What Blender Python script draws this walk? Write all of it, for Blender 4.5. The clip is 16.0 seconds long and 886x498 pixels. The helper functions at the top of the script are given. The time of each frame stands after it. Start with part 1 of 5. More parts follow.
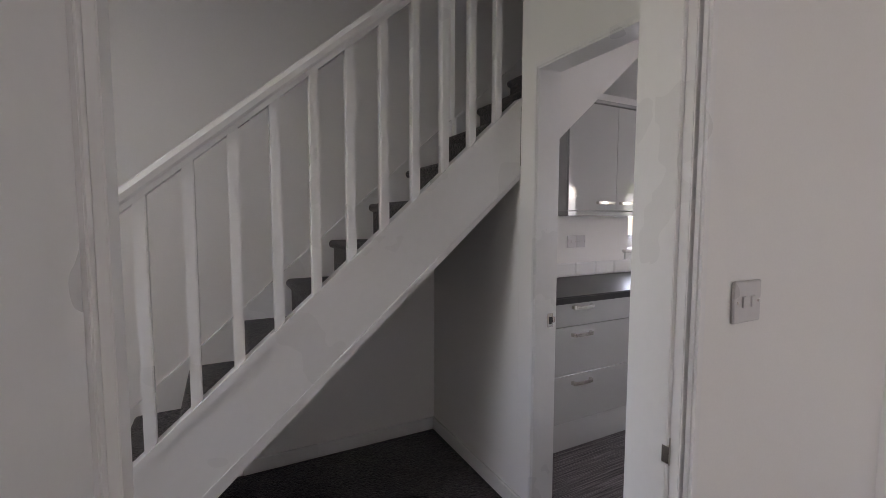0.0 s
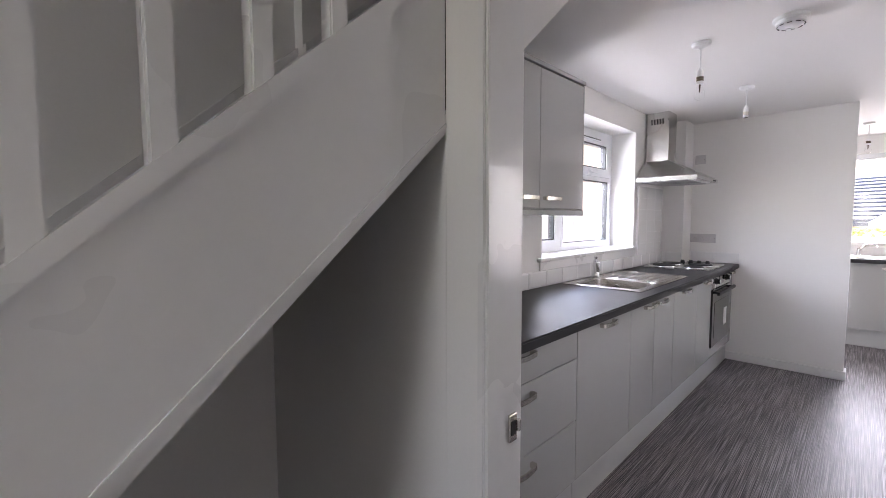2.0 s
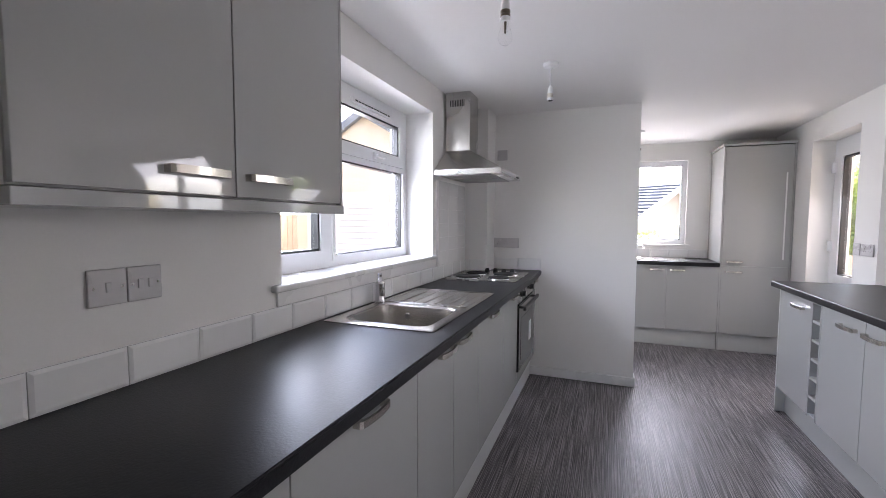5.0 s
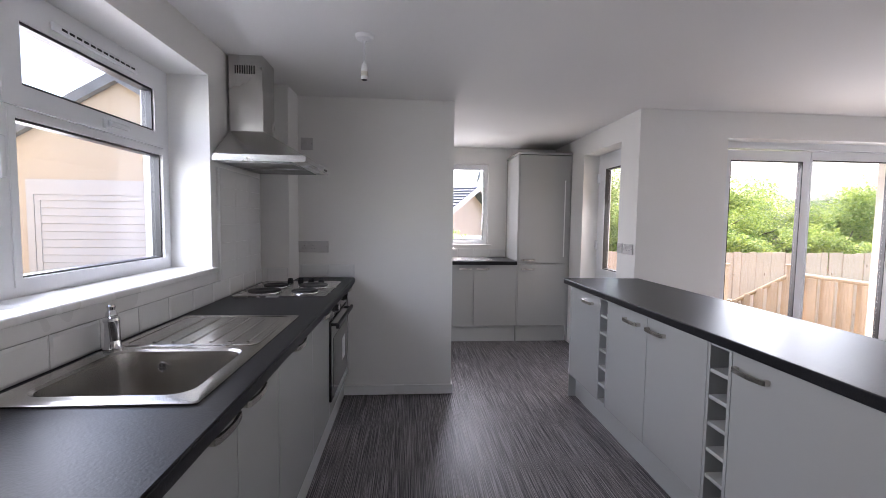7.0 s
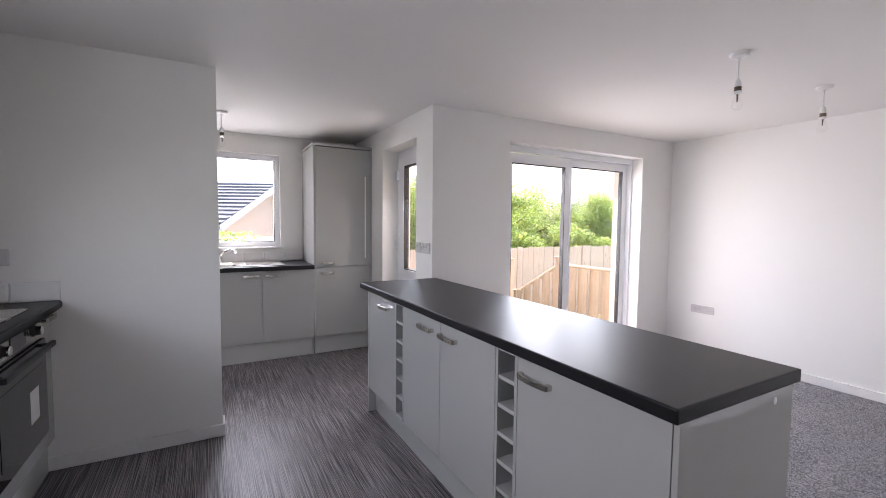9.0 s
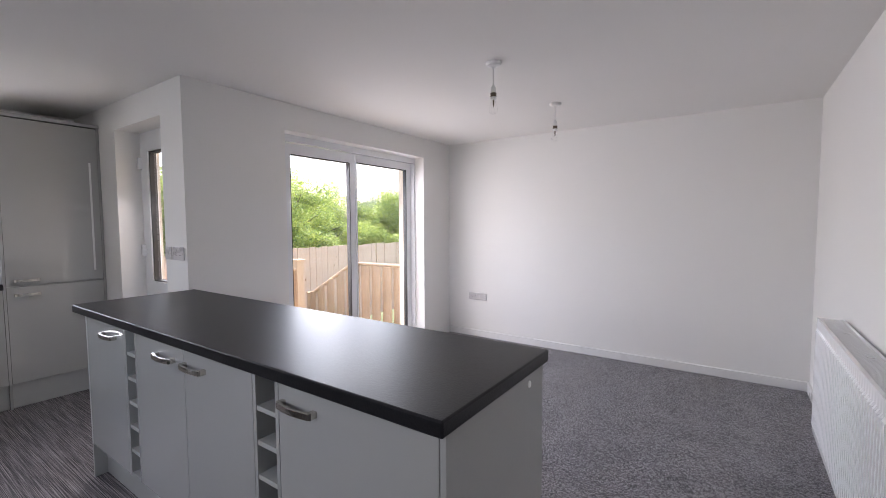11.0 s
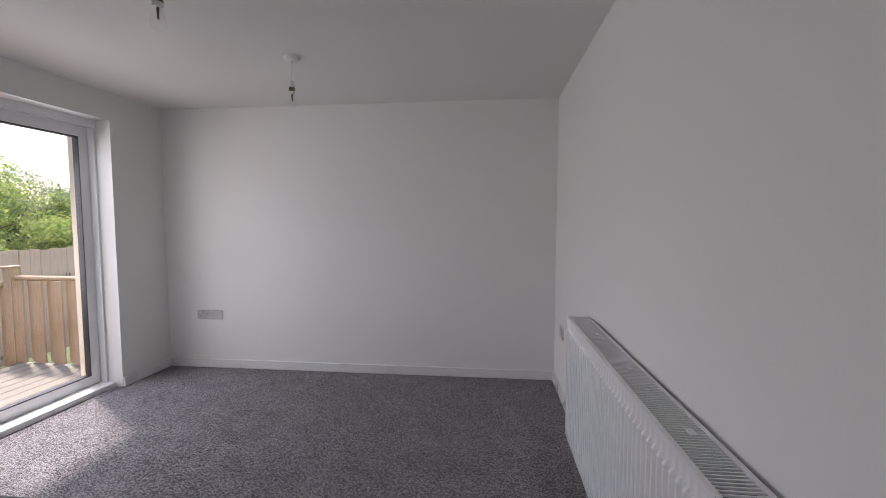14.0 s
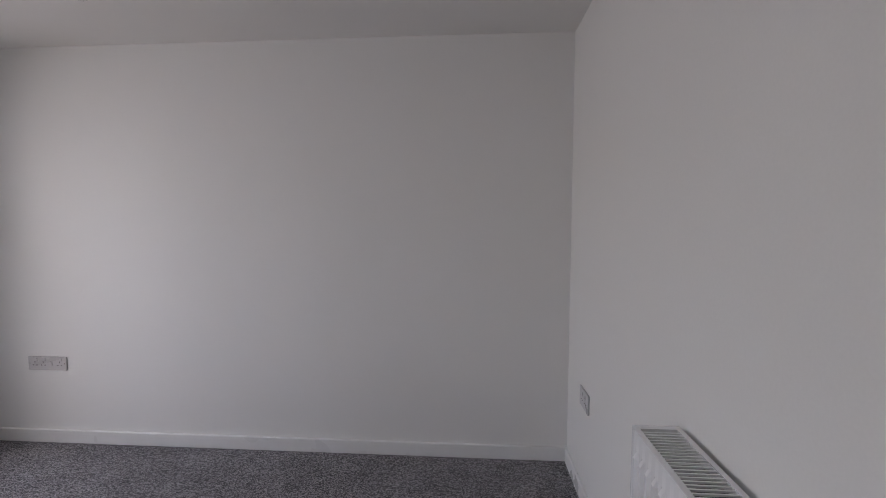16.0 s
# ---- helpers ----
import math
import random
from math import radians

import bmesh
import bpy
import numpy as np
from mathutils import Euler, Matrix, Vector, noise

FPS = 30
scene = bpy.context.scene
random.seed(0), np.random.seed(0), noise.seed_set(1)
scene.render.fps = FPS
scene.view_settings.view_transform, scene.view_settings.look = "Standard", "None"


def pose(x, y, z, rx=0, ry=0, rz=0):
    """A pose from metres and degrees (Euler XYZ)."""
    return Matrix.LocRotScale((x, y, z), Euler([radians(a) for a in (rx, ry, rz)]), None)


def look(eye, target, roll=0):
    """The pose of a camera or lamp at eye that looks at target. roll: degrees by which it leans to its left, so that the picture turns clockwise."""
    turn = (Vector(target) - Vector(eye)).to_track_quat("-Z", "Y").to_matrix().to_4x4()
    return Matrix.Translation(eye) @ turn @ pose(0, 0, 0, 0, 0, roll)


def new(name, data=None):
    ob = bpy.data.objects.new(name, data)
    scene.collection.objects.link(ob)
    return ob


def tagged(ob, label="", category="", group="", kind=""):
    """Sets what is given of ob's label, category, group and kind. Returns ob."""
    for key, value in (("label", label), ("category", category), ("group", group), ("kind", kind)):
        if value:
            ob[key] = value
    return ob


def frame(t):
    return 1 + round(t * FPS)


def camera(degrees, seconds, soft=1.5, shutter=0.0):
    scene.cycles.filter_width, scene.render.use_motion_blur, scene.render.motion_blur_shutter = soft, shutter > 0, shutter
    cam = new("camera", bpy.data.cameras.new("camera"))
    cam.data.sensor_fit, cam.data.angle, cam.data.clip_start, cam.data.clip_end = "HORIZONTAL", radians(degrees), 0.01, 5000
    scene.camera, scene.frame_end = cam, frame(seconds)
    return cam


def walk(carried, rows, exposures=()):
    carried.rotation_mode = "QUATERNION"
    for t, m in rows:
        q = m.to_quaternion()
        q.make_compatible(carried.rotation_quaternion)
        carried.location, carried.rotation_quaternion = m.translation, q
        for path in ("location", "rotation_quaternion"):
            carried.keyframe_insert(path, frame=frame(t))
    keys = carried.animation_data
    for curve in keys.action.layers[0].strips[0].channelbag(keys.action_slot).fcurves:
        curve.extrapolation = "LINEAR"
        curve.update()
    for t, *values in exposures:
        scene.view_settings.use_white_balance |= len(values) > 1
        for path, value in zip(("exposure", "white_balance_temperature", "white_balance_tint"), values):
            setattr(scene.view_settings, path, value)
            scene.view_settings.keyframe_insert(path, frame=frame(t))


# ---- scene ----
cam = camera(92.3, 16.0, soft=0.6)
EXPOSURES = [(0, 3.7, 6700, 25), (0.8, 3.95, 6700, 25), (3, 3.65, 6550, 24), (5.5, 3.32, 6450, 22), (7.3, 2.85, 6500, 22), (8.7, 2.95, 6550, 22), (12, 2.34, 6450, 21), (13.5, 1.9, 6500, 21), (16, 1.72, 6500, 21)]
PATH = [
    (0, (0.197, -0.293, 1.33), (1.113, 1.478, 1.185), 0.1),
    (0.5, (0.355, -0.033, 1.325), (1.251, 1.749, 1.185), 0.2),
    (1, (0.493, 0.196, 1.325), (1.443, 1.95, 1.187), 0.2),
    (1.5, (0.59, 0.43, 1.339), (1.771, 2.039, 1.207), -0.2),
    (2, (0.723, 0.598, 1.326), (2.143, 1.999, 1.189), -0.2),
    (2.5, (0.922, 0.748, 1.327), (2.553, 1.898, 1.194), -0.5),
    (3, (1.097, 0.815, 1.322), (2.863, 1.745, 1.189), -0.4),
    (5.5, (1.908, 0.913, 1.323), (3.815, 1.501, 1.191), 0.5),
    (6, (2.025, 0.947, 1.343), (3.989, 1.298, 1.208), 0.9),
    (6.5, (2.125, 0.972, 1.343), (4.118, 1.071, 1.212), 1.1),
    (7, (2.2, 0.989, 1.344), (4.189, 0.832, 1.213), 0.8),
    (7.5, (2.263, 0.951, 1.344), (4.219, 0.558, 1.21), 0.7),
    (8, (2.35, 0.881, 1.337), (4.269, 0.333, 1.205), 0.4),
    (8.5, (2.454, 0.798, 1.335), (4.299, 0.036, 1.209), 0.6),
    (11, (2.604, 0.488, 1.326), (3.736, -1.156, 1.202), -0.3),
    (11.5, (2.634, 0.444, 1.328), (3.503, -1.352, 1.199), -0.1),
    (12, (2.663, 0.397, 1.33), (3.258, -1.508, 1.192), -0.0),
    (12.5, (2.681, 0.311, 1.315), (3.027, -1.653, 1.173), -0.1),
    (13, (2.673, 0.13, 1.305), (2.913, -1.85, 1.161), -0.3),
    (13.5, (2.65, -0.089, 1.307), (2.875, -2.072, 1.174), -0.0),
    (14, (2.638, -0.326, 1.296), (2.848, -2.31, 1.16), -0.0),
    (14.5, (2.666, -0.594, 1.301), (2.841, -2.582, 1.166), -0.2),
    (15, (2.639, -0.898, 1.287), (2.787, -2.888, 1.15), -0.4),
    (15.5, (2.631, -1.177, 1.296), (2.752, -3.169, 1.165), 0.0),
    (16, (2.616, -1.522, 1.294), (2.75, -3.513, 1.158), 0.0),
]
walk(cam, [(t, look(eye, target, roll)) for t, eye, target, roll in PATH], EXPOSURES)

# ---- light ----
world = bpy.data.worlds.new("sky")
scene.world = world
world.use_nodes = True
wn = world.node_tree.nodes
sky = wn.new("ShaderNodeTexSky")
sky.sky_type, sky.sun_disc = "NISHITA", False
sky.sun_elevation, sky.sun_rotation = radians(59), radians(124)
sky.air_density, sky.dust_density = 1.3, 1.8
world.node_tree.links.new(sky.outputs[0], wn["Background"].inputs[0])
wn["Background"].inputs[1].default_value = 0.13

sun = new("sun", bpy.data.lights.new("sun", "SUN"))
sun.data.energy, sun.data.angle, sun.data.color = 1.8, radians(6), (1.0, 0.95, 0.87)
sun.matrix_world = look((18, -12, 36), (0, 0, 0))


def window_light(name, eye, target, w, h, power, spread=160, color=(0.94, 0.97, 1.0)):
    """An area lamp at an opening, standing in for skylight."""
    lamp = new(name, bpy.data.lights.new(name, "AREA"))
    lamp.data.shape, lamp.data.size, lamp.data.size_y, lamp.data.energy = "RECTANGLE", w, h, power
    lamp.data.color, lamp.data.spread = color, radians(spread)
    lamp.matrix_world = look(eye, target)
    return lamp


window_light("patio_skylight", (5.95, -2.36, 1.30), (4.95, -2.45, 0.62), 1.4, 1.8, 6.8)
window_light("kitchen_skylight", (3.75, 2.52, 1.70), (3.75, 1.52, 1.25), 1.25, 1.1, 6.0, color=(0.87, 0.935, 1.0))
window_light("utility_skylight", (7.80, 0.52, 1.68), (6.8, 0.55, 1.1), 0.95, 1.0, 4.4)
window_light("back_door_skylight", (6.15, -1.14, 1.45), (6.05, -0.4, 0.5), 0.42, 0.85, 0.55)
# added fill lamps for front room and hall, in assumed openings out of view
window_light("front_room_fill", (-3.22, -1.6, 1.5), (0, -1.0, 1.1), 1.7, 1.1, 7.0, 180, (1.0, 0.985, 0.965))
window_light("hall_fill", (-1.92, 0.80, 1.6), (1.3, 1.0, 0.7), 0.6, 1.2, 0.9, 180, (1.0, 0.985, 0.965))


# ---- materials ----
def material(name, color, rough=0.5, metal=0.0, **more):
    """A node material: two scales of colour variation, two of relief, and the gloss of the surface."""
    m = bpy.data.materials.new(name)
    m.use_nodes = True
    nt = m.node_tree
    b = nt.nodes["Principled BSDF"]
    b.inputs["Base Color"].default_value = (*color, 1)
    b.inputs["Roughness"].default_value = rough
    b.inputs["Metallic"].default_value = metal
    if "coat" in more:
        b.inputs["Coat Weight"].default_value = more["coat"]
        b.inputs["Coat Roughness"].default_value = more.get("coat_rough", 0.05)
    if "ior" in more:
        b.inputs["IOR"].default_value = more["ior"]
    tc = nt.nodes.new("ShaderNodeTexCoord")
    mp = nt.nodes.new("ShaderNodeMapping")
    mp.inputs["Scale"].default_value = more.get("stretch", (1, 1, 1))
    nt.links.new(tc.outputs["Object"], mp.inputs["Vector"])
    fine, coarse = more.get("fine", 60.0), more.get("coarse", 1.5)
    n1 = nt.nodes.new("ShaderNodeTexNoise")
    n1.inputs["Scale"].default_value, n1.inputs["Detail"].default_value = fine, 4
    n2 = nt.nodes.new("ShaderNodeTexNoise")
    n2.inputs["Scale"].default_value, n2.inputs["Detail"].default_value = coarse, 3
    nt.links.new(mp.outputs[0], n1.inputs["Vector"])
    nt.links.new(tc.outputs["Object"], n2.inputs["Vector"])
    vary = more.get("vary", 0.04)
    mix = nt.nodes.new("ShaderNodeMath")
    mix.operation = "ADD"
    nt.links.new(n1.outputs[0], mix.inputs[0])
    nt.links.new(n2.outputs[0], mix.inputs[1])
    ramp = nt.nodes.new("ShaderNodeValToRGB")
    ramp.color_ramp.elements[0].position, ramp.color_ramp.elements[1].position = 0.3, 0.7
    lo = more.get("dark", tuple(c * (1 - vary) for c in color))
    hi = more.get("light", tuple(min(1, c * (1 + vary)) for c in color))
    ramp.color_ramp.elements[0].color, ramp.color_ramp.elements[1].color = (*lo, 1), (*hi, 1)
    half = nt.nodes.new("ShaderNodeMath")
    half.operation, half.inputs[1].default_value = "MULTIPLY", 0.5
    nt.links.new(mix.outputs[0], half.inputs[0])
    nt.links.new(half.outputs[0], ramp.inputs[0])
    nt.links.new(ramp.outputs[0], b.inputs["Base Color"])
    rr = nt.nodes.new("ShaderNodeMapRange")
    rr.inputs["To Min"].default_value = max(0.02, rough * (1 - more.get("rough_vary", 0.15)))
    rr.inputs["To Max"].default_value = min(1, rough * (1 + more.get("rough_vary", 0.15)))
    nt.links.new(n2.outputs[0], rr.inputs[0])
    nt.links.new(rr.outputs[0], b.inputs["Roughness"])
    if more.get("bump", 0) > 0:
        bp = nt.nodes.new("ShaderNodeBump")
        bp.inputs["Strength"].default_value, bp.inputs["Distance"].default_value = more["bump"], more.get("depth", 0.002)
        nt.links.new(n1.outputs[0], bp.inputs["Height"])
        if more.get("wave", 0) > 0:
            b2 = nt.nodes.new("ShaderNodeBump")
            b2.inputs["Strength"].default_value, b2.inputs["Distance"].default_value = more["wave"], 0.01
            nt.links.new(n2.outputs[0], b2.inputs["Height"])
            nt.links.new(b2.outputs[0], bp.inputs["Normal"])
        nt.links.new(bp.outputs[0], b.inputs["Normal"])
    return m


WALL = material("white_emulsion", (0.80, 0.79, 0.765), 0.75, fine=140, coarse=0.9, vary=0.02, bump=0.12, depth=0.001, wave=0.10)
CEIL = material("ceiling_paint", (0.80, 0.79, 0.77), 0.85, fine=170, coarse=0.8, vary=0.025, bump=0.15, depth=0.001, wave=0.08)
GLOSS = material("white_gloss_paint", (0.79, 0.785, 0.77), 0.28, coat=0.2, fine=35, coarse=3, vary=0.02, bump=0.06, depth=0.002, wave=0.12)
UPVC = material("white_upvc", (0.82, 0.83, 0.84), 0.25, fine=80, coarse=3, vary=0.015)
CAB = material("gloss_grey_lacquer", (0.42, 0.425, 0.41), 0.05, coat=0.3, coat_rough=0.03, fine=200, coarse=1.6, vary=0.015)
CARC = material("carcass_melamine", (0.48, 0.49, 0.475), 0.4, fine=120, coarse=2, vary=0.02)
TOP = material("black_textured_laminate", (0.011, 0.011, 0.013), 0.38, ior=1.37, fine=170, coarse=60, vary=0.3, bump=0.5, depth=0.0009, rough_vary=0.02)
STEEL = material("brushed_steel", (0.56, 0.55, 0.53), 0.27, 1.0, fine=90, coarse=4, vary=0.08, stretch=(1, 1, 18), bump=0.05, depth=0.0005)
SINKSTEEL = material("sink_steel", (0.50, 0.48, 0.45), 0.25, 1.0, fine=150, coarse=6, vary=0.06, stretch=(6, 1, 1), bump=0.04, depth=0.0005)
NICKEL = material("satin_nickel", (0.62, 0.59, 0.54), 0.24, 1.0, fine=200, coarse=20, vary=0.05)
CHROME = material("chrome", (0.72, 0.72, 0.73), 0.07, 1.0, fine=50, coarse=10, vary=0.03)
BULBMETAL = material("dull_bulb_cap", (0.16, 0.13, 0.10), 0.35, 1.0, fine=200, coarse=20, vary=0.15)
BLACK = material("black_plastic", (0.02, 0.02, 0.021), 0.4, fine=200, coarse=10, vary=0.15)
OVENGLASS = material("black_oven_glass", (0.008, 0.008, 0.009), 0.06, coat=0.6, fine=50, coarse=4, vary=0.1)
IRON = material("cast_hotplate", (0.035, 0.035, 0.037), 0.5, 0.3, fine=300, coarse=20, vary=0.2, bump=0.2, depth=0.0008)
PLASTIC = material("white_plastic", (0.80, 0.80, 0.79), 0.3, fine=100, coarse=8, vary=0.015)
# white switch plastic with the dark reflections of its gloss put into the colour
SOCKET = material("greyed_switch_plastic", (0.54, 0.525, 0.525), 0.28, fine=100, coarse=8, vary=0.015)
DARK = material("dark_slot", (0.015, 0.015, 0.016), 0.6, fine=80, coarse=8, vary=0.1)
TILE = material("white_glazed_tile", (0.80, 0.80, 0.79), 0.08, coat=0.6, fine=20, coarse=4, vary=0.02, bump=0.03, depth=0.002, wave=0.05)
GROUT = material("tile_grout", (0.80, 0.80, 0.79), 0.6, fine=200, coarse=5, vary=0.04, bump=0.1)
RAD = material("radiator_enamel", (0.84, 0.84, 0.84), 0.25, coat=0.3, fine=90, coarse=3, vary=0.012)
FILTER = material("grease_filter_mesh", (0.30, 0.30, 0.30), 0.4, 1.0, fine=350, coarse=10, vary=0.5, bump=0.5, depth=0.002)
TIMBER = material("pale_sawn_timber", (0.50, 0.36, 0.21), 0.75, fine=22, coarse=1.6, stretch=(5, 5, 0.35), dark=(0.36, 0.25, 0.14), light=(0.66, 0.48, 0.31), bump=0.3, depth=0.003)
FENCE = material("new_fence_board", (0.58, 0.42, 0.29), 0.8, fine=16, coarse=2.2, stretch=(5, 5, 0.3), dark=(0.44, 0.29, 0.19), light=(0.72, 0.53, 0.39), bump=0.3, depth=0.003)
KNOT = material("timber_knot", (0.22, 0.12, 0.055), 0.75, fine=60, coarse=8, vary=0.25)
CREAM = material("cream_render", (0.56, 0.48, 0.37), 0.9, fine=120, coarse=0.8, vary=0.05, bump=0.4, depth=0.004)
PINK = material("peach_render", (0.66, 0.47, 0.36), 0.9, fine=120, coarse=0.8, vary=0.05, bump=0.4, depth=0.004)
SLATE = material("grey_roof_tile", (0.085, 0.09, 0.10), 0.7, fine=30, coarse=2, vary=0.3, bump=0.3, depth=0.004)
PEBBLE = material("grey_stone_verge", (0.20, 0.21, 0.22), 0.85, fine=40, coarse=6, vary=0.5, bump=0.8, depth=0.01)
DECK = material("weathered_deck_board", (0.28, 0.255, 0.205), 0.8, fine=25, coarse=1.5, stretch=(6, 0.5, 1), vary=0.25, bump=0.3, depth=0.002)
GARAGE = material("garage_door_paint", (0.52, 0.52, 0.515), 0.4, fine=80, coarse=2, vary=0.02)
PAVE = material("pale_paving", (0.30, 0.275, 0.24), 0.9, fine=50, coarse=1.5, vary=0.15, bump=0.4, depth=0.003)
BARK = material("bark", (0.10, 0.075, 0.05), 0.9, fine=40, coarse=6, vary=0.35, bump=0.8, depth=0.01)
GLOBE = material("cream_porcelain", (0.72, 0.68, 0.60), 0.25, fine=90, coarse=9, vary=0.03)


def floor_vinyl():
    """Dark grey sheet vinyl with fine broken streaks along x."""
    m = bpy.data.materials.new("streaked_vinyl")
    m.use_nodes = True
    nt, b = m.node_tree, m.node_tree.nodes["Principled BSDF"]
    b.inputs["Specular IOR Level"].default_value = 0.45
    tc = nt.nodes.new("ShaderNodeTexCoord")
    layers = []
    for sx, sy, sc, seed in ((0.6, 88.0, 3.0, 0.0), (1.8, 180.0, 2.2, 7.0)):
        mp = nt.nodes.new("ShaderNodeMapping")
        mp.inputs["Scale"].default_value, mp.inputs["Location"].default_value = (sx, sy, 1), (seed, seed, 0)
        n = nt.nodes.new("ShaderNodeTexNoise")
        n.inputs["Scale"].default_value, n.inputs["Detail"].default_value = sc, 3
        nt.links.new(tc.outputs["Object"], mp.inputs[0])
        nt.links.new(mp.outputs[0], n.inputs["Vector"])
        layers.append(n)
    add = nt.nodes.new("ShaderNodeMath")
    add.operation = "ADD"
    nt.links.new(layers[0].outputs[0], add.inputs[0])
    nt.links.new(layers[1].outputs[0], add.inputs[1])
    half = nt.nodes.new("ShaderNodeMath")
    half.operation, half.inputs[1].default_value = "MULTIPLY", 0.5
    nt.links.new(add.outputs[0], half.inputs[0])
    ramp = nt.nodes.new("ShaderNodeValToRGB")
    e = ramp.color_ramp.elements
    e[0].position, e[0].color = 0.43, (0.026, 0.023, 0.026, 1)
    e[1].position, e[1].color = 0.61, (0.40, 0.37, 0.375, 1)
    mid = e.new(0.5)
    mid.color = (0.14, 0.125, 0.13, 1)
    nt.links.new(half.outputs[0], ramp.inputs[0])
    nt.links.new(ramp.outputs[0], b.inputs["Base Color"])
    big = nt.nodes.new("ShaderNodeTexNoise")
    big.inputs["Scale"].default_value = 1.3
    nt.links.new(tc.outputs["Object"], big.inputs["Vector"])
    rr = nt.nodes.new("ShaderNodeMapRange")
    rr.inputs["To Min"].default_value, rr.inputs["To Max"].default_value = 0.40, 0.48
    nt.links.new(big.outputs[0], rr.inputs[0])
    nt.links.new(rr.outputs[0], b.inputs["Roughness"])
    bp = nt.nodes.new("ShaderNodeBump")
    bp.inputs["Strength"].default_value, bp.inputs["Distance"].default_value = 0.25, 0.0008
    nt.links.new(layers[1].outputs[0], bp.inputs["Height"])
    b2 = nt.nodes.new("ShaderNodeBump")
    b2.inputs["Strength"].default_value, b2.inputs["Distance"].default_value = 0.06, 0.01
    nt.links.new(big.outputs[0], b2.inputs["Height"])
    nt.links.new(b2.outputs[0], bp.inputs["Normal"])
    nt.links.new(bp.outputs[0], b.inputs["Normal"])
    return m


def carpet_material(name, dark, light, tuft=0.007):
    """Twist pile: each tuft its own shade, dark gaps between tufts, and soft trodden patches."""
    m = bpy.data.materials.new(name)
    m.use_nodes = True
    nt, b = m.node_tree, m.node_tree.nodes["Principled BSDF"]
    b.inputs["Roughness"].default_value = 0.95
    b.inputs["Sheen Weight"].default_value = 0.2
    tc = nt.nodes.new("ShaderNodeTexCoord")
    v = nt.nodes.new("ShaderNodeTexVoronoi")
    v.inputs["Scale"].default_value = 1 / tuft
    v2 = nt.nodes.new("ShaderNodeTexVoronoi")
    v2.inputs["Scale"].default_value = 0.45 / tuft
    big = nt.nodes.new("ShaderNodeTexNoise")
    big.inputs["Scale"].default_value, big.inputs["Detail"].default_value = 5.0, 3
    for node in (v, v2, big):
        nt.links.new(tc.outputs["Object"], node.inputs["Vector"])
    shade = []
    for node in (v, v2):
        sep = nt.nodes.new("ShaderNodeSeparateColor")
        nt.links.new(node.outputs["Color"], sep.inputs[0])
        shade.append(sep.outputs[0])

    def mix_in(value, weight, rest=None):
        node = nt.nodes.new("ShaderNodeMath")
        node.operation, node.inputs[1].default_value, node.inputs[2].default_value = "MULTIPLY_ADD", weight, 0.0
        nt.links.new(value, node.inputs[0])
        if rest is not None:
            nt.links.new(rest, node.inputs[2])
        return node.outputs[0]

    total = mix_in(big.outputs[0], 0.26, mix_in(shade[1], 0.08, mix_in(shade[0], 0.70)))
    ramp = nt.nodes.new("ShaderNodeValToRGB")
    ramp.color_ramp.elements[0].position, ramp.color_ramp.elements[0].color = 0.33, (*dark, 1)
    ramp.color_ramp.elements[1].position, ramp.color_ramp.elements[1].color = 0.86, (*light, 1)
    nt.links.new(total, ramp.inputs[0])
    nt.links.new(ramp.outputs[0], b.inputs["Base Color"])
    bp = nt.nodes.new("ShaderNodeBump")
    bp.inputs["Strength"].default_value, bp.inputs["Distance"].default_value = 0.9, 0.006
    bp.invert = True
    nt.links.new(v.outputs["Distance"], bp.inputs["Height"])
    nt.links.new(bp.outputs[0], b.inputs["Normal"])
    return m


def glass_material():
    m = bpy.data.materials.new("window_glass")
    m.use_nodes = True
    nt = m.node_tree
    nt.nodes.remove(nt.nodes["Principled BSDF"])
    tr, gl = nt.nodes.new("ShaderNodeBsdfTransparent"), nt.nodes.new("ShaderNodeBsdfGlossy")
    gl.inputs["Roughness"].default_value = 0.01
    lw, mx = nt.nodes.new("ShaderNodeLayerWeight"), nt.nodes.new("ShaderNodeMixShader")
    lw.inputs[0].default_value = 0.5
    pw = nt.nodes.new("ShaderNodeMath")
    pw.operation, pw.inputs[1].default_value = "POWER", 4.0
    sc = nt.nodes.new("ShaderNodeMath")
    sc.operation, sc.inputs[1].default_value, sc.inputs[2].default_value = "MULTIPLY_ADD", 0.55, 0.035
    nt.links.new(lw.outputs["Facing"], pw.inputs[0])
    nt.links.new(pw.outputs[0], sc.inputs[0])
    nt.links.new(sc.outputs[0], mx.inputs[0])
    nt.links.new(tr.outputs[0], mx.inputs[1])
    nt.links.new(gl.outputs[0], mx.inputs[2])
    nt.links.new(mx.outputs[0], nt.nodes["Material Output"].inputs[0])
    return m


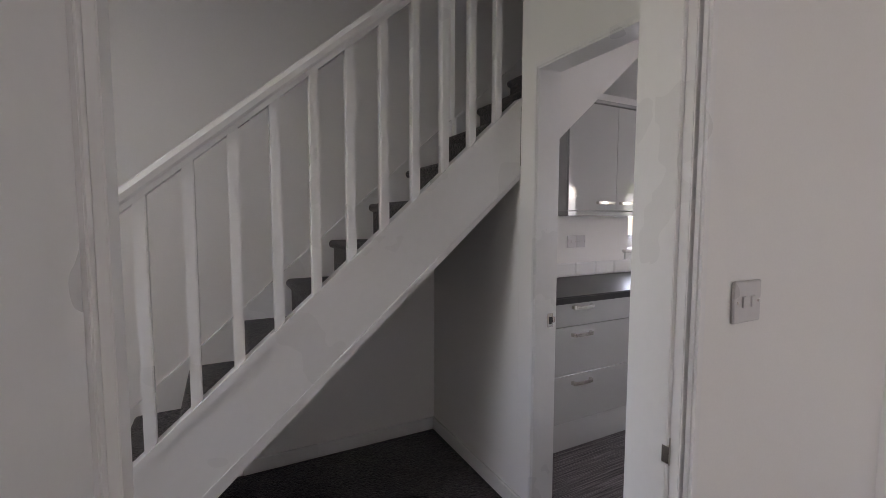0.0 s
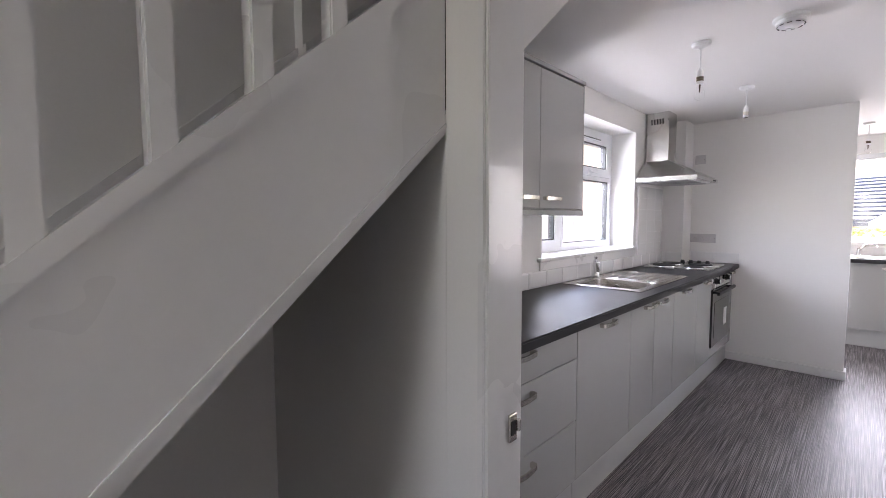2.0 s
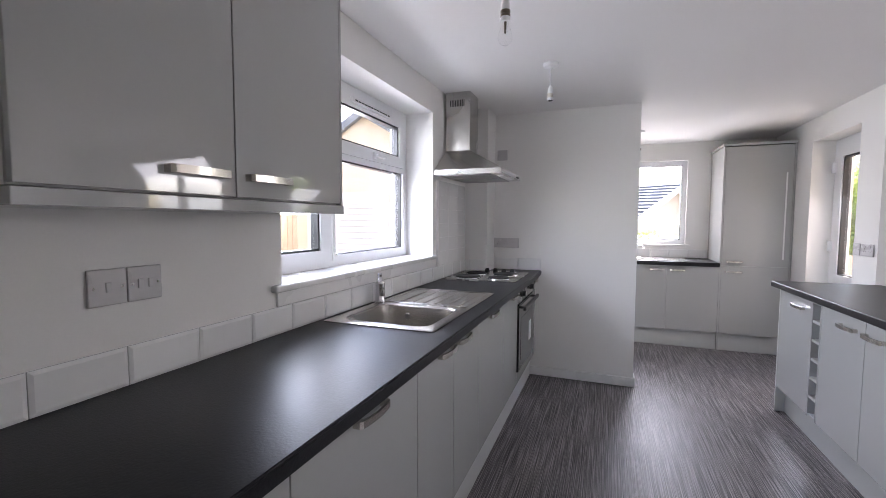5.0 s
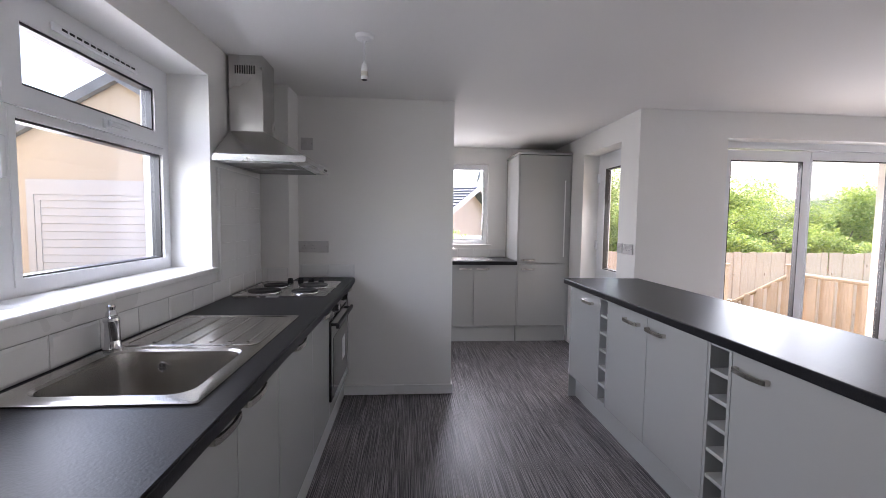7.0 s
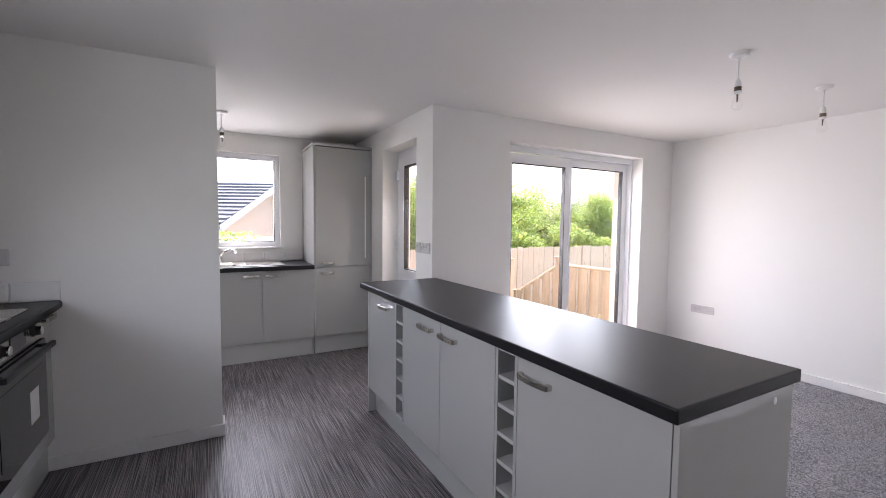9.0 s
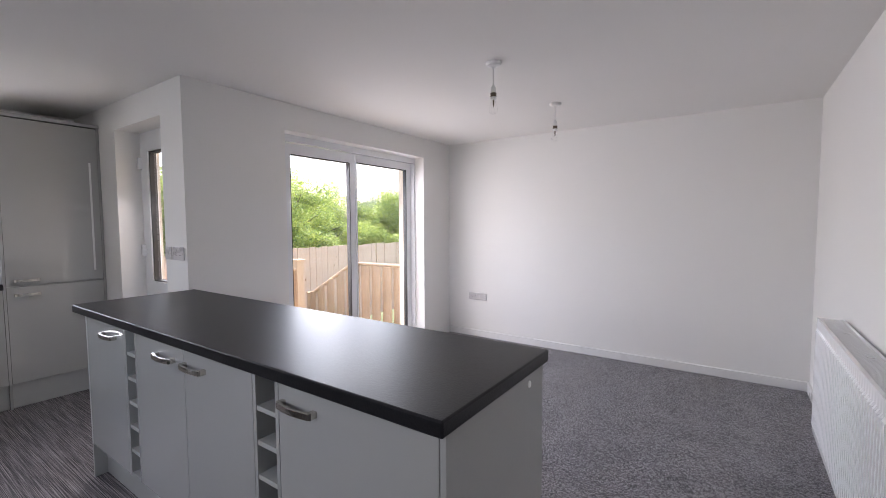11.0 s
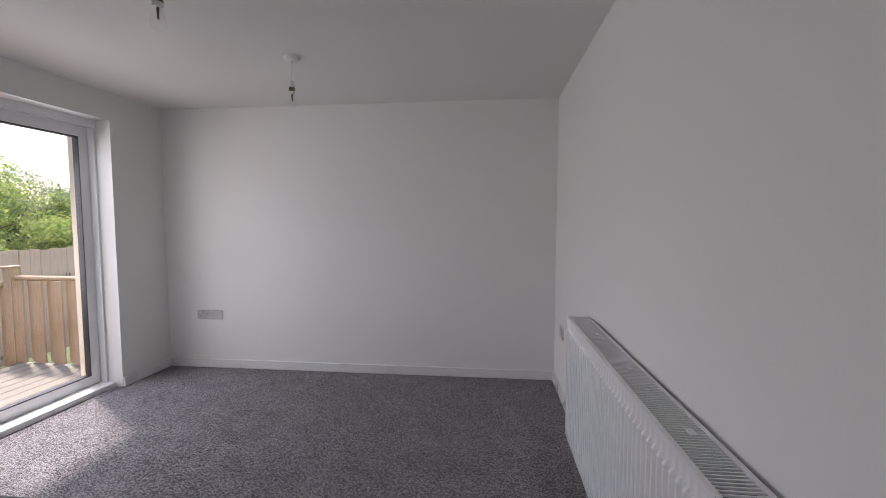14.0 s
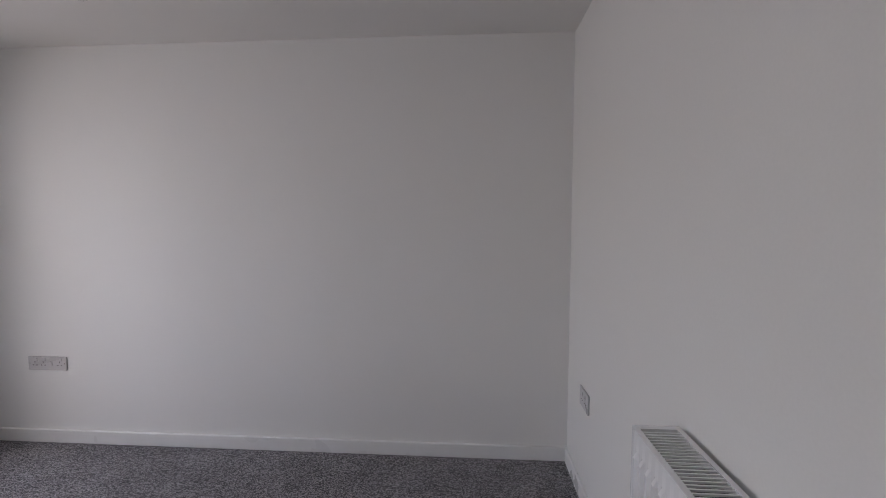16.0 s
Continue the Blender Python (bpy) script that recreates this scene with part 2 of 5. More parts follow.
def leaf_material(name, lo, hi):
    m = bpy.data.materials.new(name)
    m.use_nodes = True
    nt, b = m.node_tree, m.node_tree.nodes["Principled BSDF"]
    b.inputs["Roughness"].default_value = 0.55
    geo, ramp = nt.nodes.new("ShaderNodeNewGeometry"), nt.nodes.new("ShaderNodeValToRGB")
    ramp.color_ramp.elements[0].color, ramp.color_ramp.elements[1].color = (*lo, 1), (*hi, 1)
    nt.links.new(geo.outputs["Random Per Island"], ramp.inputs[0])
    nt.links.new(ramp.outputs[0], b.inputs["Base Color"])
    tl, mx = nt.nodes.new("ShaderNodeBsdfTranslucent"), nt.nodes.new("ShaderNodeMixShader")
    nt.links.new(ramp.outputs[0], tl.inputs[0])
    mx.inputs[0].default_value = 0.4
    nt.links.new(b.outputs[0], mx.inputs[1])
    nt.links.new(tl.outputs[0], mx.inputs[2])
    nt.links.new(mx.outputs[0], nt.nodes["Material Output"].inputs[0])
    return m


VINYL = floor_vinyl()
CARPET = carpet_material("grey_twist_carpet", (0.030, 0.027, 0.032), (0.47, 0.445, 0.465), 0.0046)
HALLCARPET = carpet_material("dark_hall_carpet", (0.014, 0.013, 0.013), (0.105, 0.096, 0.092), 0.008)
GLASS = glass_material()
LEAF = leaf_material("spring_leaves", (0.13, 0.22, 0.04), (0.50, 0.57, 0.14))
LEAF2 = leaf_material("willow_leaves", (0.15, 0.20, 0.11), (0.36, 0.40, 0.24))
GRASS = material("lawn", (0.11, 0.14, 0.05), 0.9, fine=60, coarse=0.6, vary=0.4, bump=0.8, depth=0.02)

# ---- building helpers ----
ORG = {}


def box(bm, x0, x1, y0, y1, z0, z1, bevel=0.0, seg=2):
    """A box from its extents, with rounded edges."""
    made = bmesh.ops.create_cube(bm, size=1)["verts"]
    bmesh.ops.scale(bm, vec=(abs(x1 - x0), abs(y1 - y0), abs(z1 - z0)), verts=made)
    bmesh.ops.translate(bm, vec=((x0 + x1) / 2, (y0 + y1) / 2, (z0 + z1) / 2), verts=made)
    if bevel > 0:
        edges = list({e for v in made for e in v.link_edges})
        bmesh.ops.bevel(bm, geom=edges, offset=bevel, segments=seg, affect="EDGES", profile=0.5)
    return bm


def boxed(*extents, bevel=0.0, seg=2):
    return box(bmesh.new(), *extents, bevel=bevel, seg=seg)


def rod(bm, a, b, r0, r1=None, sides=16):
    """A round bar from a to b."""
    a, b = Vector(a), Vector(b)
    way = b - a
    m = Matrix.Translation((a + b) / 2) @ way.to_track_quat("Z", "Y").to_matrix().to_4x4()
    bmesh.ops.create_cone(bm, cap_ends=True, segments=sides, radius1=r0, radius2=r0 if r1 is None else r1, depth=way.length, matrix=m)
    return bm


def lathe(bm, profile, x, y, sides=24, axis="Z"):
    """A turned shape round an upright line, from (radius, height) pairs."""
    rings = []
    for r, z in profile:
        rings.append([bm.verts.new((x + r * math.cos(2 * math.pi * i / sides), y + r * math.sin(2 * math.pi * i / sides), z)) for i in range(sides)])
    for lo, hi in zip(rings, rings[1:]):
        for i in range(sides):
            bm.faces.new((lo[i], lo[(i + 1) % sides], hi[(i + 1) % sides], hi[i]))
    for ring in (rings[0], rings[-1]):
        bm.faces.new(ring)
    bmesh.ops.recalc_face_normals(bm, faces=bm.faces)
    return bm


def prism(bm, outline, axis, c0, c1):
    """A flat outline pushed along an axis; outline points are the two other axes in order."""
    def place(u, v, c):
        return {"x": (c, u, v), "y": (u, c, v), "z": (u, v, c)}[axis]
    lo = [bm.verts.new(place(u, v, c0)) for u, v in outline]
    hi = [bm.verts.new(place(u, v, c1)) for u, v in outline]
    bm.faces.new(lo)
    bm.faces.new(hi)
    for i in range(len(outline)):
        j = (i + 1) % len(outline)
        bm.faces.new((lo[i], lo[j], hi[j], hi[i]))
    bmesh.ops.recalc_face_normals(bm, faces=bm.faces)
    return bm


def slab(axis, c0, c1, u0, u1, v0, v1, holes=()):
    """A wall, floor or top with openings through it: axis is its normal, holes are (u0, u1, v0, v1)."""
    bm = bmesh.new()
    us = sorted({u0, u1, *[h[0] for h in holes], *[h[1] for h in holes]})
    vs = sorted({v0, v1, *[h[2] for h in holes], *[h[3] for h in holes]})
    us, vs = [u for u in us if u0 <= u <= u1], [v for v in vs if v0 <= v <= v1]

    def solid(i, j):
        if not (0 <= i < len(us) - 1 and 0 <= j < len(vs) - 1):
            return False
        u, v = (us[i] + us[i + 1]) / 2, (vs[j] + vs[j + 1]) / 2
        return not any(h[0] < u < h[1] and h[2] < v < h[3] for h in holes)

    cache = {}

    def vert(u, v, c):
        if (u, v, c) not in cache:
            cache[u, v, c] = bm.verts.new({"x": (c, u, v), "y": (u, c, v), "z": (u, v, c)}[axis])
        return cache[u, v, c]

    for i in range(len(us) - 1):
        for j in range(len(vs) - 1):
            if not solid(i, j):
                continue
            a, b, c, d = us[i], us[i + 1], vs[j], vs[j + 1]
            for k in (c0, c1):
                bm.faces.new([vert(a, c, k), vert(b, c, k), vert(b, d, k), vert(a, d, k)])
            for di, dj, p, q in ((-1, 0, (a, c), (a, d)), (1, 0, (b, c), (b, d)), (0, -1, (a, c), (b, c)), (0, 1, (a, d), (b, d))):
                if not solid(i + di, j + dj):
                    bm.faces.new([vert(*p, c0), vert(*q, c0), vert(*q, c1), vert(*p, c1)])
    bmesh.ops.recalc_face_normals(bm, faces=bm.faces)
    return bm


def finish(ob, bm, mat, smooth=True):
    for f in bm.faces:
        f.smooth = smooth
    for e in bm.edges:
        if len(e.link_faces) == 2:
            a, b = (f.calc_area() for f in e.link_faces)
            turn = e.calc_face_angle(0.0)
            # large flats stay flat beside their narrow rounded edges
            e.smooth = turn < 0.05 or (turn < 0.56 and max(a, b) < 10 * max(min(a, b), 1e-9))
    bm.to_mesh(ob.data)
    bm.free()
    ob.data.materials.append(mat)
    return ob


def structure(name, bm, mat, label="", category=""):
    return tagged(finish(new(name, bpy.data.meshes.new(name)), bm, mat), label, category, "", "structure")


def thing(name, at, label, category, group="", kind=""):
    """An empty at the base of a thing, which parents its parts."""
    ob = new(name)
    ob.location = at
    ob.empty_display_size = 0.1
    ORG[ob.name] = Vector(at)
    return tagged(ob, label, category, group, kind)


def part(name, bm, mat, parent, label=""):
    """Links a bmesh, drawn in the world's metres, as one mesh under a thing or a part."""
    bmesh.ops.translate(bm, vec=-ORG[parent.name], verts=bm.verts)
    ob = finish(new(name, bpy.data.meshes.new(name)), bm, mat)
    ob.parent = parent
    ORG[ob.name] = ORG[parent.name]
    return tagged(ob, label)


def lone(name, bm, mat, label, category, group="", kind=""):
    """A thing that is one plain mesh."""
    return tagged(finish(new(name, bpy.data.meshes.new(name)), bm, mat), label, category, group, kind)


def turned(bm, m):
    bmesh.ops.transform(bm, matrix=m, verts=bm.verts)
    return bm

# ---- structure ----
H = 2.24            # ceiling
NH = 2.055          # hall north wall face
N, F = 2.0, 1.448   # north wall face, cabinet fronts
XE = 5.445          # east wall face
XD, XK = 1.35, 1.46  # stair wall: hall face and kitchen face


def string_top(x):
    return 0.634 + 0.886 * x


def string_low(x):
    return 0.306 + 0.883 * x


structure("floor", boxed(XD, 7.7, -0.82, 2.3, -0.06, 0.0), VINYL, "dark grey streaked sheet vinyl floor", "floor")
structure("carpet", boxed(1.98, XE + 0.04, -3.95, -0.82, -0.06, 0.004), CARPET, "grey speckled twist-pile fitted carpet", "carpet")
structure("hall_carpet", boxed(-1.9, XD, 0.28, 2.3, -0.06, 0.0), HALLCARPET, "dark grey fitted carpet in the hall", "carpet")
structure("front_room_floor", boxed(-3.2, 1.98, -3.95, 0.28, -0.06, 0.0), CARPET, "grey fitted carpet in the front room", "carpet")

structure("wall_north_hall", boxed(-1.9, XK, NH, N + 0.32, -0.1, 4.7), WALL, "white painted wall behind the stairs", "wall")
structure("wall_north", slab("y", N, N + 0.32, XK, 7.7, -0.1, 4.7, [(3.01, 4.465, 1.07, 2.055)]), WALL, "white painted wall with a window opening", "wall")
structure("wall_south", boxed(-3.2, XE + 0.3, -4.05, -3.772, -0.06, H), WALL, "plain white painted wall", "wall")
structure("wall_west_living", boxed(1.98, 2.10, -3.772, 0.215, -0.06, H), WALL, "white painted wall behind the radiator", "wall")
structure("wall_east_living", slab("x", XE, XE + 0.28, -3.772, -1.08, -0.06, H, [(-3.27, -1.53, 0.0, 2.035)]), WALL, "white painted wall with a patio door opening", "wall")
structure("wall_east_render", slab("x", XE + 0.281, XE + 0.36, -4.05, -1.13, -0.30, H, [(-3.272, -1.528, -0.01, 2.037)]), CREAM, "cream rendered outside face of the house", "wall")
structure("wall_utility_render", slab("y", -1.102, -1.081, XE + 0.362, 7.7, -0.30, H, [(5.95, 6.518, -0.01, 2.042)]), CREAM, "cream rendered outside face of the house", "wall")
structure("wall_utility_south", slab("y", -1.08, -0.80, XE, 7.7, -0.06, H, [(5.74, 6.515, 0.0, 2.04)]), WALL, "white painted wall with a back door opening", "wall")
structure("wall_utility_east", slab("x", 7.40, 7.70, -0.80, N, -0.06, H, [(0.03, 1.03, 1.06, 2.04)]), WALL, "white painted wall with a small window opening", "wall")
structure("wall_partition", boxed(5.435, 5.545, 0.66, N, 0.0, H), WALL, "white painted stub wall at the end of the worktop", "wall")
structure("wall_pipe_boxing", boxed(5.18, 5.432, 1.81, N - 0.002, 0.0, H), WALL, "white boxed-in corner beside the stub wall", "wall")
structure("wall_stair", slab("x", XD, XK, 0.332, 1.2065, -0.06, H, [(0.345, 1.1215, -0.1, 1.956)]), WALL, "white painted wall with the kitchen doorway", "wall")
under = bmesh.new()
prism(under, [(1.207, -0.06), (NH, -0.06), (NH, string_low(XD) + 0.04), (1.207, string_low(XD) + 0.04)], "x", XD, XK)
structure("wall_under_stair", under, WALL, "white painted wall under the stairs", "wall")
structure("wall_hall_south", slab("y", 0.215, 0.332, -3.2, 2.10, -0.06, H, [(0.06, 1.01, -0.1, 2.0)]), WALL, "white painted wall with the front room doorway", "wall")
# unseen end walls; their openings are assumed, to let the fill lamps in
structure("wall_hall_west", slab("x", -1.9, -1.6, 0.332, N, -0.06, 4.7, [(0.45, 1.15, 0.9, 2.0)]), WALL, "unseen white hall end wall with an added opening for fill light", "wall")
structure("wall_front_west", slab("x", -3.2, -2.95, -3.772, 0.215, -0.06, H, [(-2.5, -0.7, 0.9, 2.1)]), WALL, "unseen white front room wall with an added opening for fill light", "wall")
structure("ceiling", slab("z", H, H + 0.2, -3.2, 7.7, -4.05, N, [(-1.6, 2.19, 1.205, N), (5.73, 7.7, -4.05, -1.08)]), CEIL, "white painted ceiling", "ceiling")
structure("wall_stairwell", boxed(-1.6, 3.3, 1.105, 1.205, H + 0.2, 4.7), WALL, "white painted upper wall of the stairwell", "wall")
structure("wall_stairwell_end", boxed(3.2, 3.3, 1.205, N, H + 0.2, 4.7), WALL, "white painted end wall of the stairwell", "wall")
structure("landing_floor", boxed(2.19, 3.2, 1.205, N, H + 0.2, 2.56), HALLCARPET, "dark carpeted upper landing", "floor")
structure("ceiling_stairwell", boxed(-1.9, 3.3, 1.105, 2.3, 4.7, 4.8), CEIL, "white painted ceiling over the stairs", "ceiling")
structure("roof_cover", slab("z", H + 0.2, H + 0.3, -3.2, 7.7, -4.05, 1.1, [(5.73, 7.7, -4.05, -1.08)]), CEIL, "upper floor over the rooms", "floor")
# boxed side and soffit of the stairs in the kitchen
side = bmesh.new()
xe = (H - 0.306) / 0.883
prism(side, [(XK, string_low(XK)), (xe, H), (XK, H)], "y", 1.207, 1.275)
structure("wall_stair_side", side, WALL, "white triangular boxed side of the stairs", "wall")
soffit = bmesh.new()
prism(soffit, [(XK, string_low(XK)), (xe, H), (xe - 0.05, H), (XK, string_low(XK) + 0.05)], "y", 1.275, N)
structure("wall_stair_soffit", soffit, WALL, "white sloping soffit under the stairs", "wall")


def skirting(name, axis, face, out, a, b):
    """A skirting board with a rounded top, along x or y."""
    lo, hi = sorted((face, face + out))
    ext = (a, b, lo, hi) if axis == "x" else (lo, hi, a, b)
    return structure(name, boxed(*ext, 0.003, 0.079, bevel=0.005, seg=3), GLOSS, "white painted skirting board", "skirting board")


skirting("baseboard_1", "x", -3.772, 0.017, 2.10, XE)
skirting("baseboard_2", "y", 2.10, 0.015, -3.757, 0.215)
skirting("baseboard_3", "y", XE, -0.015, -3.757, -3.272)
skirting("baseboard_4", "y", XE, -0.015, -1.528, -0.80)
skirting("baseboard_5", "y", 5.435, -0.015, 0.645, 1.485)
skirting("baseboard_6", "x", 0.66, -0.015, 5.435, 5.56)
skirting("baseboard_7", "x", NH, -0.015, 0.25, XD)
skirting("baseboard_8", "y", XD, -0.015, 1.145, NH - 0.015)
skirting("baseboard_9", "x", -0.80, 0.015, XE, 5.738)
skirting("baseboard_10", "x", 0.332, 0.015, 1.56, 2.10)


def door_frame(name, axis, c0, c1, u0, u1, top, label, thick=0.03, out0=0.004, out1=0.004, stop=None, faces=(0, 1)):
    """Lining, stop and moulded architraves round a doorway; axis is the wall's normal, faces the sides with architraves."""
    lining = slab(axis, c0 - out0, c1 + out1, u0 - thick, u1 + thick, 0.0, top + thick, [(u0, u1, -1, top)])
    bmesh.ops.bevel(lining, geom=[e for e in lining.edges if e.calc_face_angle(0.0) > 1.0], offset=0.002, segments=2, affect="EDGES")
    ob = structure(name, lining, GLOSS, label, "door frame")
    s0, s1, proud = stop or ((c0 + c1) / 2 - 0.042, (c0 + c1) / 2 + 0.012, 0.012)
    bm = slab(axis, s0, s1, u0 - 0.001, u1 + 0.001, 0.0, top + 0.001, [(u0 + proud, u1 - proud, -1, top - proud)])
    bmesh.ops.bevel(bm, geom=[e for e in bm.edges if e.calc_face_angle(0.0) > 1.0], offset=0.0015, segments=2, affect="EDGES")
    p = finish(new("stop", bpy.data.meshes.new("stop")), bm, GLOSS)
    p.parent = ob
    for side_c, out in [((c0, -1), (c1, 1))[i] for i in faces]:
        for w0, w1, d in ((0.006, 0.052, 0.012), (0.012, 0.040, 0.020)):
            lo, hi = sorted((side_c + out * 0.001, side_c + out * d))
            arch = slab(axis, lo, hi, u0 - w1, u1 + w1, 0.0, top + w1, [(u0 - w0, u1 + w0, -1, top + w0)])
            bmesh.ops.bevel(arch, geom=list(arch.edges), offset=0.0055, segments=4, affect="EDGES")
            p = finish(new("architrave", bpy.data.meshes.new("architrave")), arch, GLOSS)
            p.parent = ob
    return ob


door_frame("trim_kitchen_door", "x", XD, XK, 0.36, 1.106, 1.940, "white gloss painted plain door lining with a thin stop", 0.0165, 0.0025, 0.017, (1.352, 1.405, 0.007), ())
door_frame("trim_front_room_door", "y", 0.215, 0.332, 0.085, 0.985, 1.97, "white gloss painted door frame with moulded architrave")

# keeps on the two linings
bm = boxed(1.428, 1.455, 1.101, 1.1085, 0.860, 0.920, bevel=0.002)
box(bm, 1.450, 1.462, 1.095, 1.105, 0.880, 0.905, bevel=0.002)
keep = thing("strike_plate", (1.44, 1.105, 0.86), "small steel strike plate let into the door frame", "strike plate")
part("plate", bm, NICKEL, keep)
part("slot", boxed(1.434, 1.448, 1.0995, 1.1015, 0.875, 0.905), DARK, keep)
keep2 = thing("strike_plate", (0.985, 0.28, 0.82), "worn steel strike plate with a curved lip", "strike plate")
bm = boxed(0.9815, 0.986, 0.230, 0.258, 0.83, 0.89, bevel=0.002)
part("plate", bm, NICKEL, keep2)
bm = bmesh.new()
prism(bm, [(0.986, 0.262), (0.972, 0.240), (0.972, 0.225), (0.978, 0.225), (0.982, 0.240), (0.986, 0.25)], "z", 0.84, 0.875)
part("lip", bm, NICKEL, keep2)
part("slot", boxed(0.9795, 0.9816, 0.238, 0.252, 0.845, 0.872), DARK, keep2)


# front room door, standing open against the hall wall's end
fdoor = thing("front_room_door", (0.06, -0.18, 0.0), "white painted flush door standing open into the front room", "door")
part("leaf", boxed(0.043, 0.080, -0.62, 0.208, 0.008, 1.96, bevel=0.003), GLOSS, fdoor)
for z in (0.22, 1.68):
    part("hinge", boxed(0.076, 0.088, 0.196, 0.213, z, z + 0.09, bevel=0.002), NICKEL, fdoor)

# ---- stairs ----
def stairs():
    st = thing("staircase", (0.0, 1.6, 0.0), "straight staircase with dark carpet and white painted balustrade", "staircase")
    rise, going = 0.1975, 0.2240
    for k in range(1, 14):
        x, z = 0.042 + going * (k - 3), rise * k + 0.026
        # carpeted tread with a round nosing, and its riser
        prof = [(x + going + 0.02, z - 0.04), (x + going + 0.02, z)]
        prof += [(x + 0.012 - 0.022 * math.sin(a), z - 0.022 + 0.022 * math.cos(a)) for a in [i * math.pi / 6 for i in range(7)]]
        prof += [(x + 0.016, z - 0.044), (x + 0.016, max(0.0, z - rise)), (x + 0.04, max(0.0, z - rise)), (x + 0.04, z - 0.05)]
        bm = bmesh.new()
        prism(bm, prof, "y", 1.245, 2.03 if k < 9 else 1.975)
        part("tread", bm, HALLCARPET, st, "dark grey carpeted tread")
    bm = bmesh.new()
    prism(bm, [(-0.32, 0.0), (XD - 0.002, string_low(XD)), (XD - 0.002, string_top(XD) - 0.02), (-0.40, string_top(-0.40) - 0.02), (-0.40, 0.0)], "y", 1.2075, 1.242)
    part("outer_string", bm, GLOSS, st, "white painted closed string")
    bm = bmesh.new()
    prism(bm, [(-0.40, 0.0), (XK - 0.002, string_top(XK) - 0.40), (XK - 0.002, string_top(XK)), (-0.40, string_top(-0.40))], "y", 2.031, NH - 0.001)
    part("wall_string", bm, GLOSS, st, "white painted wall string")
    bm = bmesh.new()
    prism(bm, [(XK, string_top(XK) - 0.40), (2.15, string_top(2.15) - 0.40), (2.15, string_top(2.15)), (XK, string_top(XK))], "y", 1.976, N - 0.001)
    part("wall_string", bm, GLOSS, st, "white painted wall string")
    bm = bmesh.new()
    prism(bm, [(-0.40, string_top(-0.4) - 0.022), (XD - 0.002, string_top(XD) - 0.022), (XD - 0.002, string_top(XD) + 0.012), (-0.40, string_top(-0.4) + 0.012)], "y", 1.200, 1.252)
    part("base_rail", bm, GLOSS, st)
    bm = bmesh.new()
    prism(bm, [(-0.34, string_low(-0.31) + 0.005), (XD - 0.002, string_low(XD) + 0.012), (XD - 0.002, string_low(XD) + 0.022), (-0.34, string_low(-0.31) + 0.018)], "y", 1.2035, 1.2085)
    part("bead", bm, GLOSS, st)
    # rounded handrail
    up = 1.427
    bm = bmesh.new()
    slope = 0.868
    L = [(-0.019, 0.0), (-0.019, 0.018), (-0.030, 0.026), (-0.034, 0.045), (-0.026, 0.062), (-0.010, 0.070), (0.010, 0.070), (0.026, 0.062), (0.034, 0.045), (0.030, 0.026), (0.019, 0.018), (0.019, 0.0)]
    ends = []
    for x in (-0.40, 1.345):
        z = up + slope * x - 0.03
        ends.append([bm.verts.new((x, 1.226 + dy, z + dz * 1.05)) for dy, dz in L])
    bm.faces.new(ends[0])
    bm.faces.new(ends[1])
    for i in range(len(L)):
        j = (i + 1) % len(L)
        bm.faces.new((ends[0][i], ends[0][j], ends[1][j], ends[1][i]))
    bmesh.ops.recalc_face_normals(bm, faces=bm.faces)
    part("handrail", bm, GLOSS, st, "white painted moulded handrail")
    for k in range(-2, 11):
        x = -0.017 + 0.1252 * k
        bm = bmesh.new()
        w = 0.0165
        prism(bm, [(x - w, string_top(x - w) + 0.008), (x + w, string_top(x + w) + 0.008), (x + w, up + slope * (x + w) - 0.026), (x - w, up + slope * (x - w) - 0.026)], "y", 1.2095, 1.2425)
        bmesh.ops.bevel(bm, geom=[e for e in bm.edges if abs(e.verts[0].co.z - e.verts[1].co.z) > 0.3], offset=0.003, segments=2, affect="EDGES")
        part("baluster", bm, GLOSS, st)
    bm = boxed(-0.48, -0.40, 1.185, 1.265, 0.0, 1.22, bevel=0.006)
    part("newel_post", bm, GLOSS, st)
    return st


stairs()
drop = boxed(2.135, 2.235, 1.155, 1.255, 2.085, H - 0.002, bevel=0.004)
prism(drop, [(2.155, 2.06), (2.215, 2.06), (2.235, 2.086), (2.135, 2.086)], "y", 1.165, 1.245)
lone("newel_drop", drop, GLOSS, "white painted square newel end hanging from the ceiling", "newel post")

# ---- kitchen fittings ----
def handle_mesh(L):
    """A flat bowed bar on the xz plane, standing out towards -y, centred on the origin."""
    outer = [(-L / 2, 0.0), (-L / 2, -0.020), (-L / 2 + 0.008, -0.027)]
    outer += [(-L / 2 + 0.008 + (L - 0.016) * i / 8, -0.027 - 0.007 * math.sin(math.pi * i / 8)) for i in range(1, 8)]
    outer += [(L / 2 - 0.008, -0.027), (L / 2, -0.020), (L / 2, 0.0)]
    inner = [(L / 2 - 0.016, 0.0), (L / 2 - 0.018, -0.018)] + [(L / 2 - 0.022 - (L - 0.044) * i / 6, -0.020 - 0.007 * math.sin(math.pi * i / 6)) for i in range(1, 6)] + [(-L / 2 + 0.018, -0.018), (-L / 2 + 0.016, 0.0)]
    bm = bmesh.new()
    prism(bm, outer + inner, "z", -0.009, 0.009)
    return bm


FACING = {"-y": 0, "+y": 180, "-x": -90, "+x": 90}


def on_face(bm, at, facing):
    """Moves a piece made facing -y to a place, facing another way."""
    return turned(bm, pose(*at, 0, 0, FACING[facing]))


